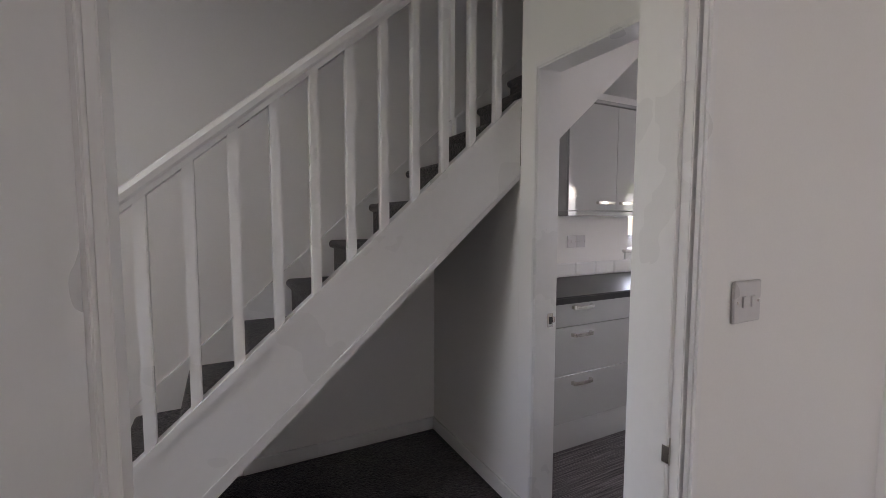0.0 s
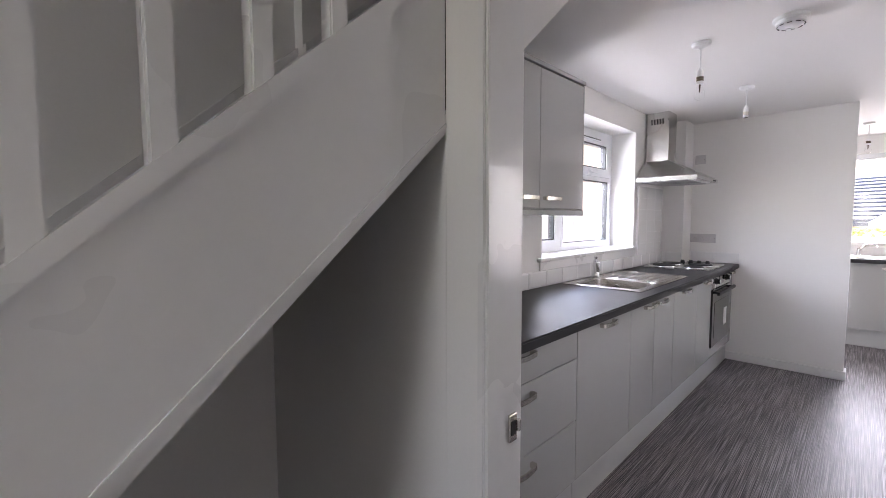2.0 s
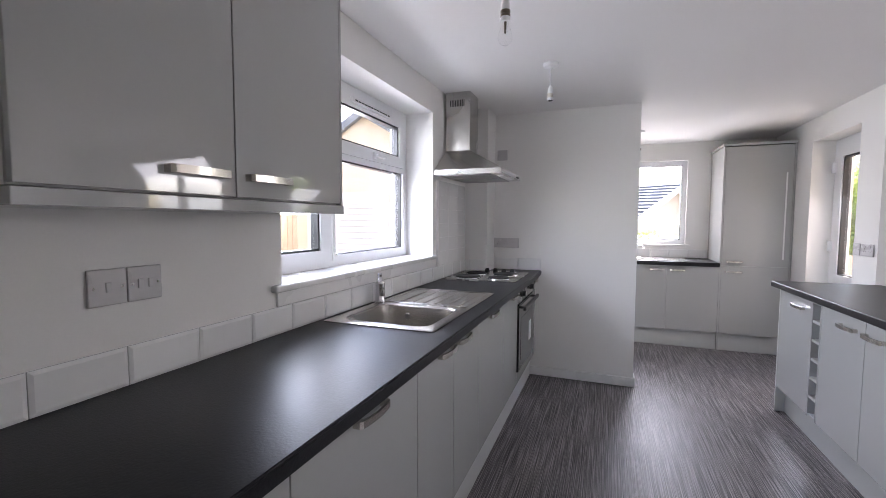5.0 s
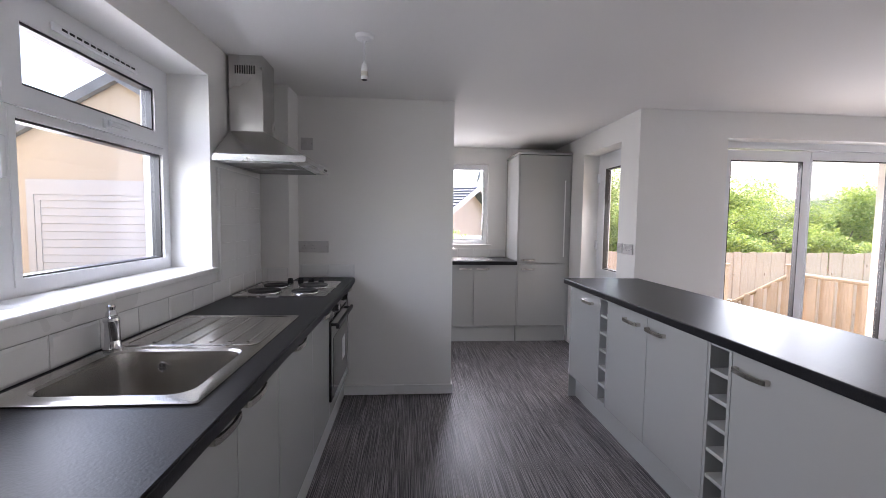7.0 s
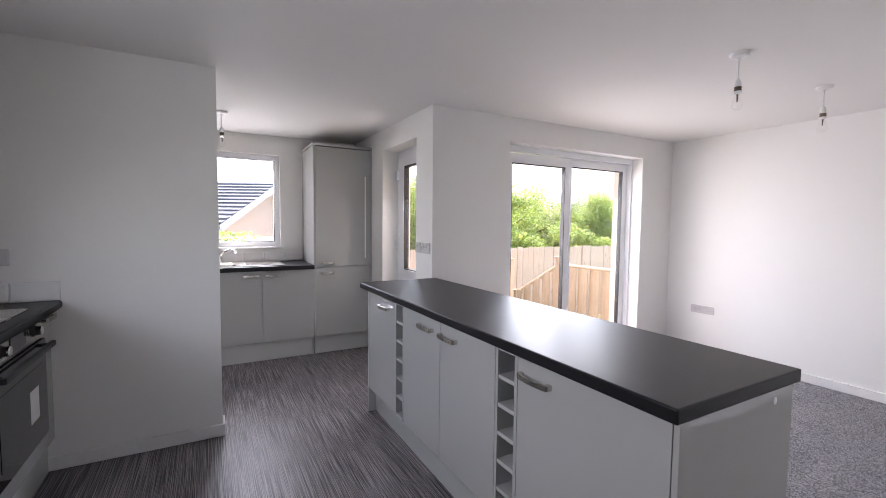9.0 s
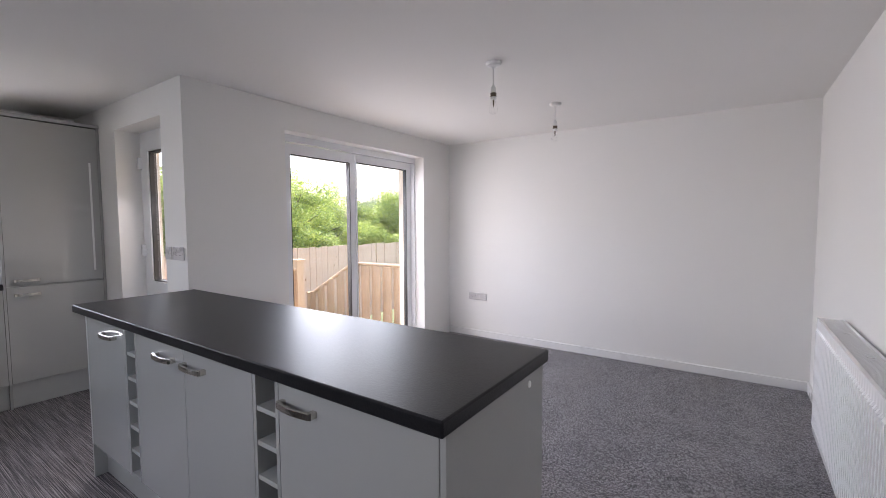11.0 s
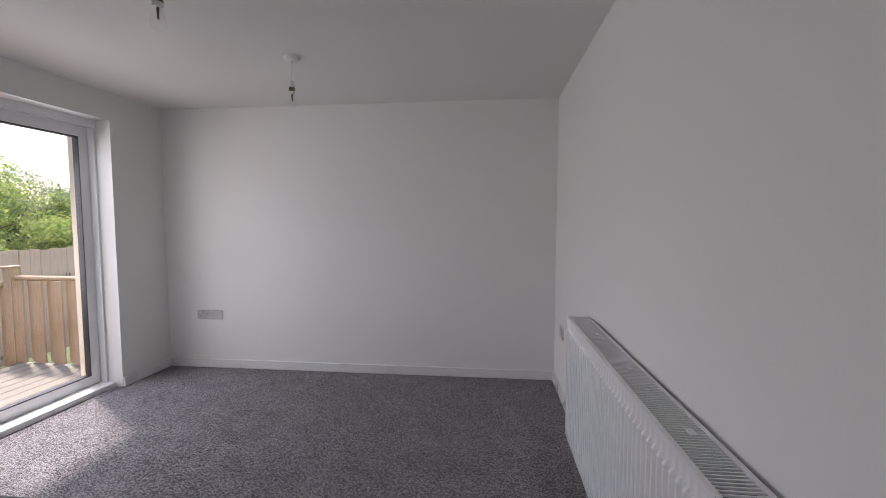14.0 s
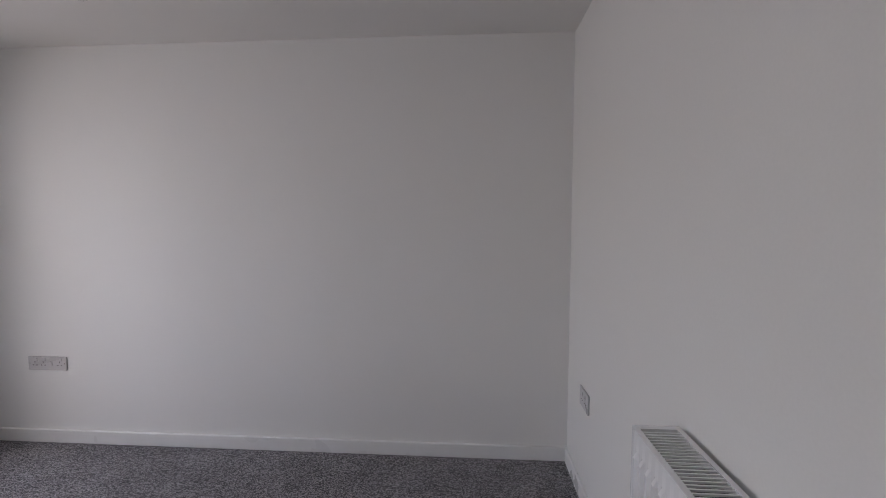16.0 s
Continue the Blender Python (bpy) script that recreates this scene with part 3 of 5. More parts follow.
def handle(parent, at, facing, L=0.15):
    return part("handle", on_face(handle_mesh(L), at, facing), NICKEL, parent, "satin nickel bow handle")


def front(name, parent, x0, x1, z0, z1, at, facing, label=""):
    """A door or drawer front, 18 mm thick, in the unit's own run; at is the plane, x0 and x1 run along it."""
    g = 0.0018
    if facing in ("-y", "+y"):
        lo, hi = (at, at + 0.018) if facing == "-y" else (at - 0.018, at)
        bm = boxed(x0 + g, x1 - g, lo, hi, z0 + g, z1 - g, bevel=0.0015)
    else:
        lo, hi = (at, at + 0.018) if facing == "-x" else (at - 0.018, at)
        bm = boxed(lo, hi, x0 + g, x1 - g, z0 + g, z1 - g, bevel=0.0015)
    return part(name, bm, CAB, parent, label)


ZP, ZF = 0.18, 0.868


def base_unit(name, x0, x1, fronts, label, group="base cabinets under the window"):
    """fronts: (name, x0, x1, z0, z1, handle centre x, handle z)."""
    u = thing(name, ((x0 + x1) / 2, F + 0.3, ZP), label, "cabinet", group)
    part("body", boxed(x0 + 0.001, x1 - 0.001, F + 0.020, N - 0.03, ZP, 0.70 if len(fronts) == 2 else ZF), CARC, u)
    for nm, a, b, c, d, hx, hz in fronts:
        f = front(nm, u, a, b, c, d, F, "-y")
        if hx is not None:
            handle(f, (hx, F, hz), "-y")
    return u


base_unit("drawer_cabinet", 1.465, 2.405, [("drawer_front", 1.465, 2.405, 0.730, ZF, 1.978, 0.838), ("drawer_front", 1.465, 2.405, 0.455, 0.730, 1.978, 0.682), ("drawer_front", 1.465, 2.405, ZP, 0.455, 1.986, 0.406)], "gloss pale grey three-drawer kitchen base cabinet", "")
base_unit("base_cabinet", 2.405, 3.0, [("door", 2.405, 3.0, ZP, ZF, 2.697, 0.832)], "gloss pale grey base cabinet with one tall door")
base_unit("base_cabinet", 3.0, 3.715, [("door", 3.0, 3.355, ZP, ZF, 3.252, 0.832), ("door", 3.355, 3.715, ZP, ZF, 3.452, 0.832)], "gloss pale grey two-door base cabinet under the sink")
base_unit("base_cabinet", 3.715, 4.25, [("door", 3.715, 4.25, ZP, ZF, 3.96, 0.832)], "gloss pale grey base cabinet with one tall door")
base_unit("base_cabinet", 4.25, 4.665, [("door", 4.25, 4.665, ZP, ZF, 4.50, 0.832)], "narrow gloss pale grey base cabinet beside the oven")
base_unit("base_cabinet", 5.308, 5.43, [("door", 5.308, 5.43, ZP, ZF, 5.369, 0.832)], "very narrow gloss pale grey cabinet beside the stub wall")


def plinth(name, *ext):
    return lone(name, boxed(*ext, bevel=0.0015), CARC, "pale grey plinth board below the cabinets", "plinth")


plinth("plinth", 1.465, 2.43, F + 0.03, F + 0.046, 0.002, ZP - 0.002)
plinth("plinth", 2.432, 5.43, F + 0.03, F + 0.046, 0.002, ZP - 0.002)

# worktop with a sink cut-out
BX0, BX1, BY0, BY1 = 3.255, 3.615, 1.525, 1.905
top = slab("z", 0.870, 0.910, XK + 0.002, 5.178, 1.397, N - 0.003, [(BX0 - 0.015, BX1 + 0.015, BY0 - 0.012, BY1 + 0.015)])
box(top, 5.178, 5.433, 1.397, 1.808, 0.870, 0.910)
bmesh.ops.remove_doubles(top, verts=top.verts, dist=0.0005)
rim = [e for e in top.edges if abs(e.verts[0].co.y - 1.397) < 1e-4 and abs(e.verts[1].co.y - 1.397) < 1e-4 and abs(e.verts[0].co.z - e.verts[1].co.z) < 1e-4]
bmesh.ops.bevel(top, geom=rim, offset=0.006, segments=3, affect="EDGES")
lone("worktop", top, TOP, "black textured laminate worktop with a rolled front edge", "worktop")


def ring(bm, x0, x1, y0, y1, r, z, n=6):
    """A rounded rectangle of vertices."""
    pts = []
    for cx, cy, a0 in ((x1 - r, y1 - r, 0), (x0 + r, y1 - r, 90), (x0 + r, y0 + r, 180), (x1 - r, y0 + r, 270)):
        for i in range(n + 1):
            a = radians(a0 + 90 * i / n)
            pts.append(bm.verts.new((cx + r * math.cos(a), cy + r * math.sin(a), z)))
    return pts


def loft(bm, rings, close_last=True, close_first=False):
    for a, b in zip(rings, rings[1:]):
        for i in range(len(a)):
            j = (i + 1) % len(a)
            bm.faces.new((a[i], a[j], b[j], b[i]))
    if close_last:
        bm.faces.new(rings[-1])
    if close_first:
        bm.faces.new(rings[0])
    bmesh.ops.recalc_face_normals(bm, faces=bm.faces)
    return bm


def sink(name, x0, x1, y0, y1, bx0, bx1, by0, by1, label, depth=0.17):
    s = thing(name, ((x0 + x1) / 2, (y0 + y1) / 2, 0.911), label, "sink")
    bm = bmesh.new()
    loft(bm, [ring(bm, x0, x1, y0, y1, 0.012, 0.9105), ring(bm, x0, x1, y0, y1, 0.012, 0.915), ring(bm, x0 + 0.006, x1 - 0.006, y0 + 0.006, y1 - 0.006, 0.012, 0.9175),
              ring(bm, bx0 - 0.022, bx1 + 0.022, by0 - 0.018, by1 + 0.022, 0.05, 0.9165), ring(bm, bx0 - 0.008, bx1 + 0.008, by0 - 0.006, by1 + 0.008, 0.055, 0.9175),
              ring(bm, bx0, bx1, by0, by1, 0.055, 0.911), ring(bm, bx0 + 0.006, bx1 - 0.006, by0 + 0.006, by1 - 0.006, 0.055, 0.86),
              ring(bm, bx0 + 0.012, bx1 - 0.012, by0 + 0.012, by1 - 0.012, 0.055, 0.925 - depth), ring(bm, bx0 + 0.035, bx1 - 0.035, by0 + 0.035, by1 - 0.035, 0.045, 0.911 - depth)])
    part("bowl", bm, SINKSTEEL, s)
    return s


ks = sink("kitchen_sink", 3.20, 4.12, 1.475, 1.965, BX0, BX1, BY0, BY1, "stainless steel inset kitchen sink with a ribbed drainer")
for i in range(6):
    y = 1.545 + 0.062 * i
    bm = bmesh.new()
    prism(bm, [(y - 0.006, 0.917), (y - 0.003, 0.9205), (y + 0.003, 0.9205), (y + 0.006, 0.917)], "x", 3.70, 4.05)
    part("drainer_ridge", bm, SINKSTEEL, ks)
bm = bmesh.new()
loft(bm, [ring(bm, 3.66, 4.10, 1.50, 1.945, 0.03, 0.9172), ring(bm, 3.662, 4.098, 1.502, 1.943, 0.03, 0.9200), ring(bm, 3.668, 4.092, 1.508, 1.937, 0.03, 0.9200), ring(bm, 3.672, 4.088, 1.512, 1.933, 0.03, 0.9178)], close_last=False)
part("drainer_rim", bm, SINKSTEEL, ks)
part("waste", lathe(bmesh.new(), [(0.034, 0.7425), (0.034, 0.746), (0.026, 0.747), (0.022, 0.744)], 3.435, 1.71), CHROME, ks, "chrome waste fitting")
ov = lathe(bmesh.new(), [(0.018, 0.0), (0.018, 0.005), (0.014, 0.006), (0.012, 0.004)], 0, 0)
part("overflow", turned(ov, pose(3.606, 1.775, 0.865, 0, -90, 0)), CHROME, ks, "chrome overflow fitting")
for dy, dz in ((-0.006, 0.006), (0.006, 0.006), (-0.006, -0.006), (0.006, -0.006)):
    b2 = lathe(bmesh.new(), [(0.0045, 0.0), (0.0045, 0.0065)], 0, 0, 10)
    part("overflow_hole", turned(b2, pose(3.606, 1.775 + dy, 0.865 + dz, 0, -90, 0)), DARK, ks)
part("tap_hole_plug", lathe(bmesh.new(), [(0.018, 0.916), (0.018, 0.920), (0.014, 0.9215)], 3.67, 1.60), CHROME, ks, "round chrome cover")

tap = thing("mixer_tap", (3.62, 1.935, 0.9175), "short chrome mixer tap behind the sink", "tap")
bm = lathe(bmesh.new(), [(0.027, 0.9175), (0.027, 0.924), (0.023, 0.930), (0.0205, 0.97), (0.0205, 1.018), (0.017, 1.026)], 3.62, 1.935)
part("body", bm, CHROME, tap)
bm = rod(bmesh.new(), (3.620, 1.933, 0.985), (3.572, 1.905, 1.006), 0.017, 0.017)
rod(bm, (3.570, 1.903, 1.024), (3.574, 1.899, 0.962), 0.0205, 0.017)
rod(bm, (3.570, 1.903, 1.024), (3.5695, 1.9035, 1.032), 0.0225, 0.0215)
part("spout", bm, CHROME, tap, "chrome spray-head spout")
bm = lathe(bmesh.new(), [(0.015, 1.024), (0.017, 1.030), (0.014, 1.040), (0.010, 1.046), (0.012, 1.058), (0.009, 1.064)], 3.622, 1.937)
part("lever", bm, CHROME, tap)

# hob
hob = thing("hob", (4.9, 1.71, 0.911), "stainless steel electric hob with four solid plates", "hob")
bm = bmesh.new()
loft(bm, [ring(bm, 4.59, 5.172, 1.455, 1.965, 0.02, 0.9105), ring(bm, 4.59, 5.172, 1.455, 1.965, 0.02, 0.917), ring(bm, 4.596, 5.166, 1.461, 1.959, 0.018, 0.920), ring(bm, 4.615, 5.147, 1.48, 1.94, 0.015, 0.9165)])
part("plate", bm, STEEL, hob)
for x, y, r in ((4.74, 1.60, 0.075), (4.74, 1.83, 0.09), (4.96, 1.60, 0.09), (4.96, 1.83, 0.075)):
    hp = part("hotplate", lathe(bmesh.new(), [(r, 0.9165), (r, 0.927), (r - 0.006, 0.930), (r * 0.5, 0.930), (r * 0.42, 0.927), (0.004, 0.927)], x, y, 36), IRON, hob, "black cast-iron hotplate")
    part("trim_ring", lathe(bmesh.new(), [(r + 0.008, 0.9165), (r + 0.007, 0.921), (r + 0.002, 0.922), (r + 0.0005, 0.9175)], x, y, 36), CHROME, hp)
for i in range(4):
    y = 1.585 + 0.068 * i
    k = part("knob", lathe(bmesh.new(), [(0.020, 0.9165), (0.019, 0.925), (0.017, 0.937), (0.014, 0.939)], 5.128, y), BLACK, hob, "black control knob")
    part("grip", boxed(5.124, 5.132, y - 0.014, y + 0.014, 0.938, 0.945, bevel=0.002), BLACK, k)

# oven
oven = thing("oven", (4.95, 1.7, 0.15), "built-in black glass oven with a steel control panel", "oven")
part("body", boxed(4.667, 5.306, F + 0.022, 1.97, 0.182, ZF), CARC, oven)
part("lower_panel", boxed(4.668, 5.305, F, F + 0.018, 0.182, 0.268, bevel=0.0015), CAB, oven, "gloss pale grey filler panel")
part("control_panel", boxed(4.672, 5.301, F - 0.004, F + 0.02, 0.752, 0.866, bevel=0.003), STEEL, oven, "brushed steel control panel")
od = part("door", boxed(4.672, 5.301, F - 0.012, F + 0.018, 0.272, 0.748, bevel=0.004), OVENGLASS, oven, "black glass oven door")
part("inner_window", boxed(4.74, 5.235, F - 0.0135, F - 0.011, 0.34, 0.64, bevel=0.0006), OVENGLASS, od)
bm = boxed(4.685, 5.288, F - 0.056, F - 0.036, 0.708, 0.734, bevel=0.004)
for x in (4.73, 5.245):
    rod(bm, (x, F - 0.01, 0.722), (x, F - 0.045, 0.722), 0.009)
part("handle", bm, BLACK, od, "black bar handle")
part("energy_label", boxed(5.06, 5.17, F - 0.0142, F - 0.0136, 0.40, 0.55), PLASTIC, od, "white paper energy label")
part("display", boxed(4.90, 5.07, F - 0.0065, F - 0.003, 0.775, 0.845, bevel=0.001), OVENGLASS, oven, "dark glass clock display")
for x in (4.80, 5.17):
    bm = lathe(bmesh.new(), [(0.027, 0), (0.026, 0.006), (0.021, 0.010), (0.020, 0.026)], 0, 0)
    knob = part("knob", turned(bm, pose(x, F - 0.004, 0.81, 90, 0, 0)), BLACK, oven, "round black oven control knob")
    bm = lathe(bmesh.new(), [(0.0205, 0.0255), (0.0205, 0.031), (0.017, 0.0335)], 0, 0)
    part("knob_cap", turned(bm, pose(x, F - 0.004, 0.81, 90, 0, 0)), CHROME, knob, "polished chrome cap")

# cooker hood
hood = thing("cooker_hood", (4.76, 1.76, 1.60), "stainless steel chimney cooker hood on the wall", "cooker hood")
bm = bmesh.new()


def rect_ring(bm, x0, x1, y0, y1, z):
    return [bm.verts.new(p) for p in ((x0, y0, z), (x1, y0, z), (x1, y1, z), (x0, y1, z))]


loft(bm, [rect_ring(bm, 4.45, 5.09, 1.526, N - 0.016, 1.635), rect_ring(bm, 4.45, 5.09, 1.526, N - 0.016, 1.668), rect_ring(bm, 4.667, 4.873, 1.80, N - 0.016, 1.825)], close_first=True)
part("canopy", bm, STEEL, hood)
ch = part("chimney", boxed(4.67, 4.87, 1.803, N - 0.016, 1.822, H - 0.004, bevel=0.002), STEEL, hood)
for i in range(9):
    y = 1.845 + 0.0125 * i
    part("vent_slot", boxed(4.6685, 4.6705, y, y + 0.006, 2.135, 2.18), DARK, ch)
for x0, x1 in ((4.49, 4.745), (4.775, 5.05)):
    part("filter", boxed(x0, x1, 1.60, 1.95, 1.630, 1.6355, bevel=0.001), FILTER, hood, "metal mesh grease filter")
part("front_trim", boxed(4.45, 5.09, 1.5235, 1.5265, 1.640, 1.664), CHROME, hood)
part("lamp_cover", boxed(4.60, 4.92, 1.545, 1.585, 1.630, 1.6355, bevel=0.001), PLASTIC, hood)
for i in range(4):
    part("button", turned(lathe(bmesh.new(), [(0.006, 0), (0.006, 0.003)], 0, 0, 12), pose(4.95 + 0.02 * i, 1.5232, 1.652, 90, 0, 0)), BLACK, hood)

# wall cabinet
wc = thing("wall_cabinet", (2.61, 1.88, 1.345), "gloss pale grey two-door wall cabinet with light pelmet", "cabinet")
part("body", boxed(2.15, 3.030, 1.774, N - 0.002, 1.379, 2.072), CARC, wc)
for a, b, hx in ((2.15, 2.583, 2.475), (2.583, 3.030, 2.69)):
    d = front("door", wc, a, b, 1.380, 2.071, 1.754, "-y")
    handle(d, (hx, 1.754, 1.432), "-y", 0.155)
part("pelmet", boxed(2.145, 3.040, 1.748, N - 0.002, 1.346, 1.376, bevel=0.002), CAB, wc, "gloss grey light pelmet")
part("cornice", boxed(2.14, 3.044, 1.746, N - 0.002, 2.076, 2.098, bevel=0.003), CAB, wc, "gloss grey top cornice")
part("end_panel", boxed(3.031, 3.041, 1.754, N - 0.002, 1.348, 2.073, bevel=0.001), CAB, wc)


# windows and doors
def pane_glass(axis, c, u0, u1, z0, z1, parent, name="pane"):
    bm = slab(axis, c - 0.010, c + 0.010, u0, u1, z0, z1)
    ob = part(name, bm, GLASS, parent)
    ob.visible_shadow = False
    return ob


def sash(name, axis, c0, c1, u0, u1, z0, z1, w, parent, seal=0.006):
    """An upvc sash with its black seal and glass."""
    p = part(name, slab(axis, c0, c1, u0, u1, z0, z1, [(u0 + w, u1 - w, z0 + w, z1 - w)]), UPVC, parent)
    mid = (c0 + c1) / 2
    part("seal", slab(axis, mid - 0.022, mid + 0.022, u0 + w - 0.001, u1 - w + 0.001, z0 + w - 0.001, z1 - w + 0.001, [(u0 + w + seal, u1 - w - seal, z0 + w + seal, z1 - w - seal)]), BLACK, p, "black rubber glazing seal")
    pane_glass(axis, mid, u0 + w + 0.002, u1 - w - 0.002, z0 + w + 0.002, z1 - w - 0.002, p)
    return p


def lever(parent, at, facing, length=0.11):
    """A window or door pull handle that hangs down from its boss."""
    bm = boxed(-0.013, 0.013, -0.016, 0.0, -0.03, 0.035, bevel=0.005)
    box(bm, -0.009, 0.009, -0.036, -0.014, -0.008, 0.010, bevel=0.004)
    box(bm, -0.010, 0.010, -0.044, -0.030, -length, 0.012, bevel=0.005)
    return part("handle", on_face(bm, at, facing), UPVC, parent, "white lever handle")


w1 = thing("window_1", (3.74, 2.25, 1.075), "white upvc window with a side sash and a top light", "window", kind="structure")
fy0, fy1 = 2.200, 2.262
part("window_frame", slab("y", fy0, fy1, 3.01, 4.465, 1.075, 2.055, [(3.065, 3.535, 1.13, 2.0), (3.60, 4.43, 1.122, 1.668), (3.585, 4.40, 1.69, 2.0)]), UPVC, w1)
s1 = sash("side_sash", "y", fy0 - 0.012, fy1 - 0.012, 3.06, 3.545, 1.125, 2.008, 0.052, w1, 0.010)
lever(s1, (3.522, fy0 - 0.012, 1.56), "-y")
s2 = sash("top_light", "y", fy0 - 0.012, fy1 - 0.012, 3.577, 4.405, 1.678, 2.010, 0.068, w1, 0.010)
lv = boxed(-0.012, 0.012, -0.02, 0.0, -0.02, 0.02, bevel=0.005)
box(lv, -0.01, 0.10, -0.036, -0.020, -0.010, 0.010, bevel=0.005)
part("handle", on_face(lv, (4.0, fy0 - 0.012, 1.708), "-y"), UPVC, s2, "white lever handle")
p = part("glazing_bead", slab("y", fy0 - 0.004, fy1, 3.598, 4.432, 1.120, 1.670, [(3.624, 4.406, 1.146, 1.645)]), UPVC, w1)
part("seal", slab("y", fy0 + 0.01, fy1 - 0.01, 3.623, 4.407, 1.145, 1.646, [(3.631, 4.398, 1.152, 1.637)]), BLACK, w1, "black rubber glazing seal")
pane_glass("y", (fy0 + fy1) / 2, 3.625, 4.405, 1.147, 1.644, w1)
tv = part("trickle_vent", boxed(3.76, 4.20, fy0 - 0.026, fy0 - 0.012, 1.962, 1.990, bevel=0.003), UPVC, w1, "white trickle vent")
for i in range(12):
    part("vent_slot", boxed(3.79 + 0.033 * i, 3.813 + 0.033 * i, fy0 - 0.0275, fy0 - 0.0255, 1.972, 1.980), DARK, tv)
structure("window_sill", boxed(2.955, 4.490, 1.972, fy0, 1.064, 1.090, bevel=0.008, seg=3), GLOSS, "white gloss painted window board", "window sill")
# lining strip under the window board
structure("trim_under_sill", boxed(2.975, 4.475, 1.987, N - 0.0005, 1.012, 1.063, bevel=0.003), GLOSS, "white painted strip under the window board", "trim")

w2 = thing("window_2", (7.48, 0.5, 1.06), "white upvc window over the utility worktop", "window", kind="structure")
part("window_frame", slab("x", 7.455, 7.52, 0.03, 1.03, 1.06, 2.04, [(0.052, 1.008, 1.085, 2.015)]), UPVC, w2)
sash("side_sash", "x", 7.447, 7.51, 0.040, 1.02, 1.073, 2.027, 0.042, w2)
structure("window_sill_2", boxed(7.36, 7.455, -0.015, 1.06, 1.045, 1.066, bevel=0.006), GLOSS, "white gloss painted window board", "window sill")

w3 = thing("door_patio", (5.6, -2.4, 0.0), "white upvc sliding patio door with two panes", "patio door", kind="structure")
part("door_frame", slab("x", 5.565, 5.665, -3.27, -1.53, 0.0, 2.035, [(-3.252, -1.575, 0.045, 1.978)]), UPVC, w3)
sash("sliding_leaf", "x", 5.568, 5.612, -2.385, -1.573, 0.045, 1.967, 0.085, w3)
sash("fixed_leaf", "x", 5.616, 5.660, -3.255, -2.355, 0.043, 1.980, 0.076, w3)
part("interlock", boxed(5.560, 5.570, -2.382, -2.365, 0.05, 1.96, bevel=0.002), UPVC, w3)
part("threshold", boxed(5.50, 5.70, -3.268, -1.532, 0.001, 0.044, bevel=0.004), UPVC, w3)
structure("door_sill_board", boxed(XE + 0.002, 5.50, -3.268, -1.532, 0.0, 0.006), CARPET, "carpet strip at the patio door", "carpet")

w4 = thing("door_back", (6.12, -0.97, 0.0), "white upvc glazed back door", "door", kind="structure")
part("door_frame", slab("y", -1.03, -0.965, 5.74, 6.515, 0.0, 2.04, [(5.79, 6.465, 0.03, 1.985)]), UPVC, w4)
bd = part("leaf", slab("y", -1.022, -0.955, 5.785, 6.470, 0.028, 1.99, [(5.94, 6.362, 0.88, 1.885), (5.94, 6.362, 0.16, 0.72)]), UPVC, w4)
part("seal", slab("y", -1.012, -0.965, 5.939, 6.363, 0.879, 1.886, [(5.951, 6.350, 0.891, 1.874)]), BLACK, bd, "black rubber glazing seal")
pane_glass("y", -0.99, 5.941, 6.361, 0.882, 1.884, bd)
part("lower_panel", boxed(5.939, 6.363, -1.012, -0.978, 0.158, 0.722), UPVC, bd)
for z in (0.35, 1.12, 1.80):
    part("hinge", boxed(6.455, 6.488, -0.966, -0.930, z - 0.045, z + 0.045, bevel=0.004), UPVC, w4)

# inner kitchen door, standing open into the kitchen
ang = 8
leaf = thing("kitchen_door", (1.475, 0.372, 0.0), "white painted flush door standing wide open into the kitchen", "door")
M = pose(1.475, 0.372, 0, 0, 0, ang)


def door_part(name, bm, mat, parent, label=""):
    return part(name, turned(bm, M), mat, parent, label)


dl = door_part("leaf", boxed(0.0, 0.66, 0.0, 0.035, 0.008, 1.935, bevel=0.002), GLOSS, leaf)
for s, y in ((1, 0.035), (-1, 0.0)):
    bm = lathe(bmesh.new(), [(0.025, 0), (0.025, 0.006), (0.020, 0.009)], 0, 0)
    turned(bm, pose(0.605, y, 0.90, -90 * s, 0, 0))
    rod(bm, (0.605, y, 0.90), (0.605, y + s * 0.045, 0.90), 0.0095)
    door_part("rose", bm, CHROME, dl, "chrome lever handle rose")
    bm = bmesh.new()
    pts = [(0.605, 0.90), (0.57, 0.906), (0.54, 0.902), (0.51, 0.893), (0.485, 0.893)]
    for p0, p1 in zip(pts, pts[1:]):
        rod(bm, (p0[0], y + s * 0.045, p0[1]), (p1[0], y + s * 0.045, p1[1]), 0.0095, 0.0095, 12)
    door_part("lever", bm, CHROME, dl, "chrome lever")
for z in (0.25, 1.65):
    door_part("hinge", boxed(-0.012, 0.004, -0.006, 0.03, z, z + 0.09, bevel=0.002), NICKEL, leaf)

# upstand tiles along the worktop, and full tiles behind the hob
def tile_mesh(w, h, t=0.008, bevel=0.010):
    me = bpy.data.meshes.new("tile")
    bm = bmesh.new()
    loops = []
    for inset, y in ((0.0009, 0.0), (0.0009, -t + (0.0035 if bevel > 0.005 else 0.001)), (bevel, -t)):
        a, b = w / 2 - inset, h / 2 - inset
        loops.append([bm.verts.new(p) for p in ((-a, y, -b), (a, y, -b), (a, y, b), (-a, y, b))])
    loft(bm, loops, close_first=True)
    bm.to_mesh(me)
    bm.free()
    me.materials.append(TILE)
    return me


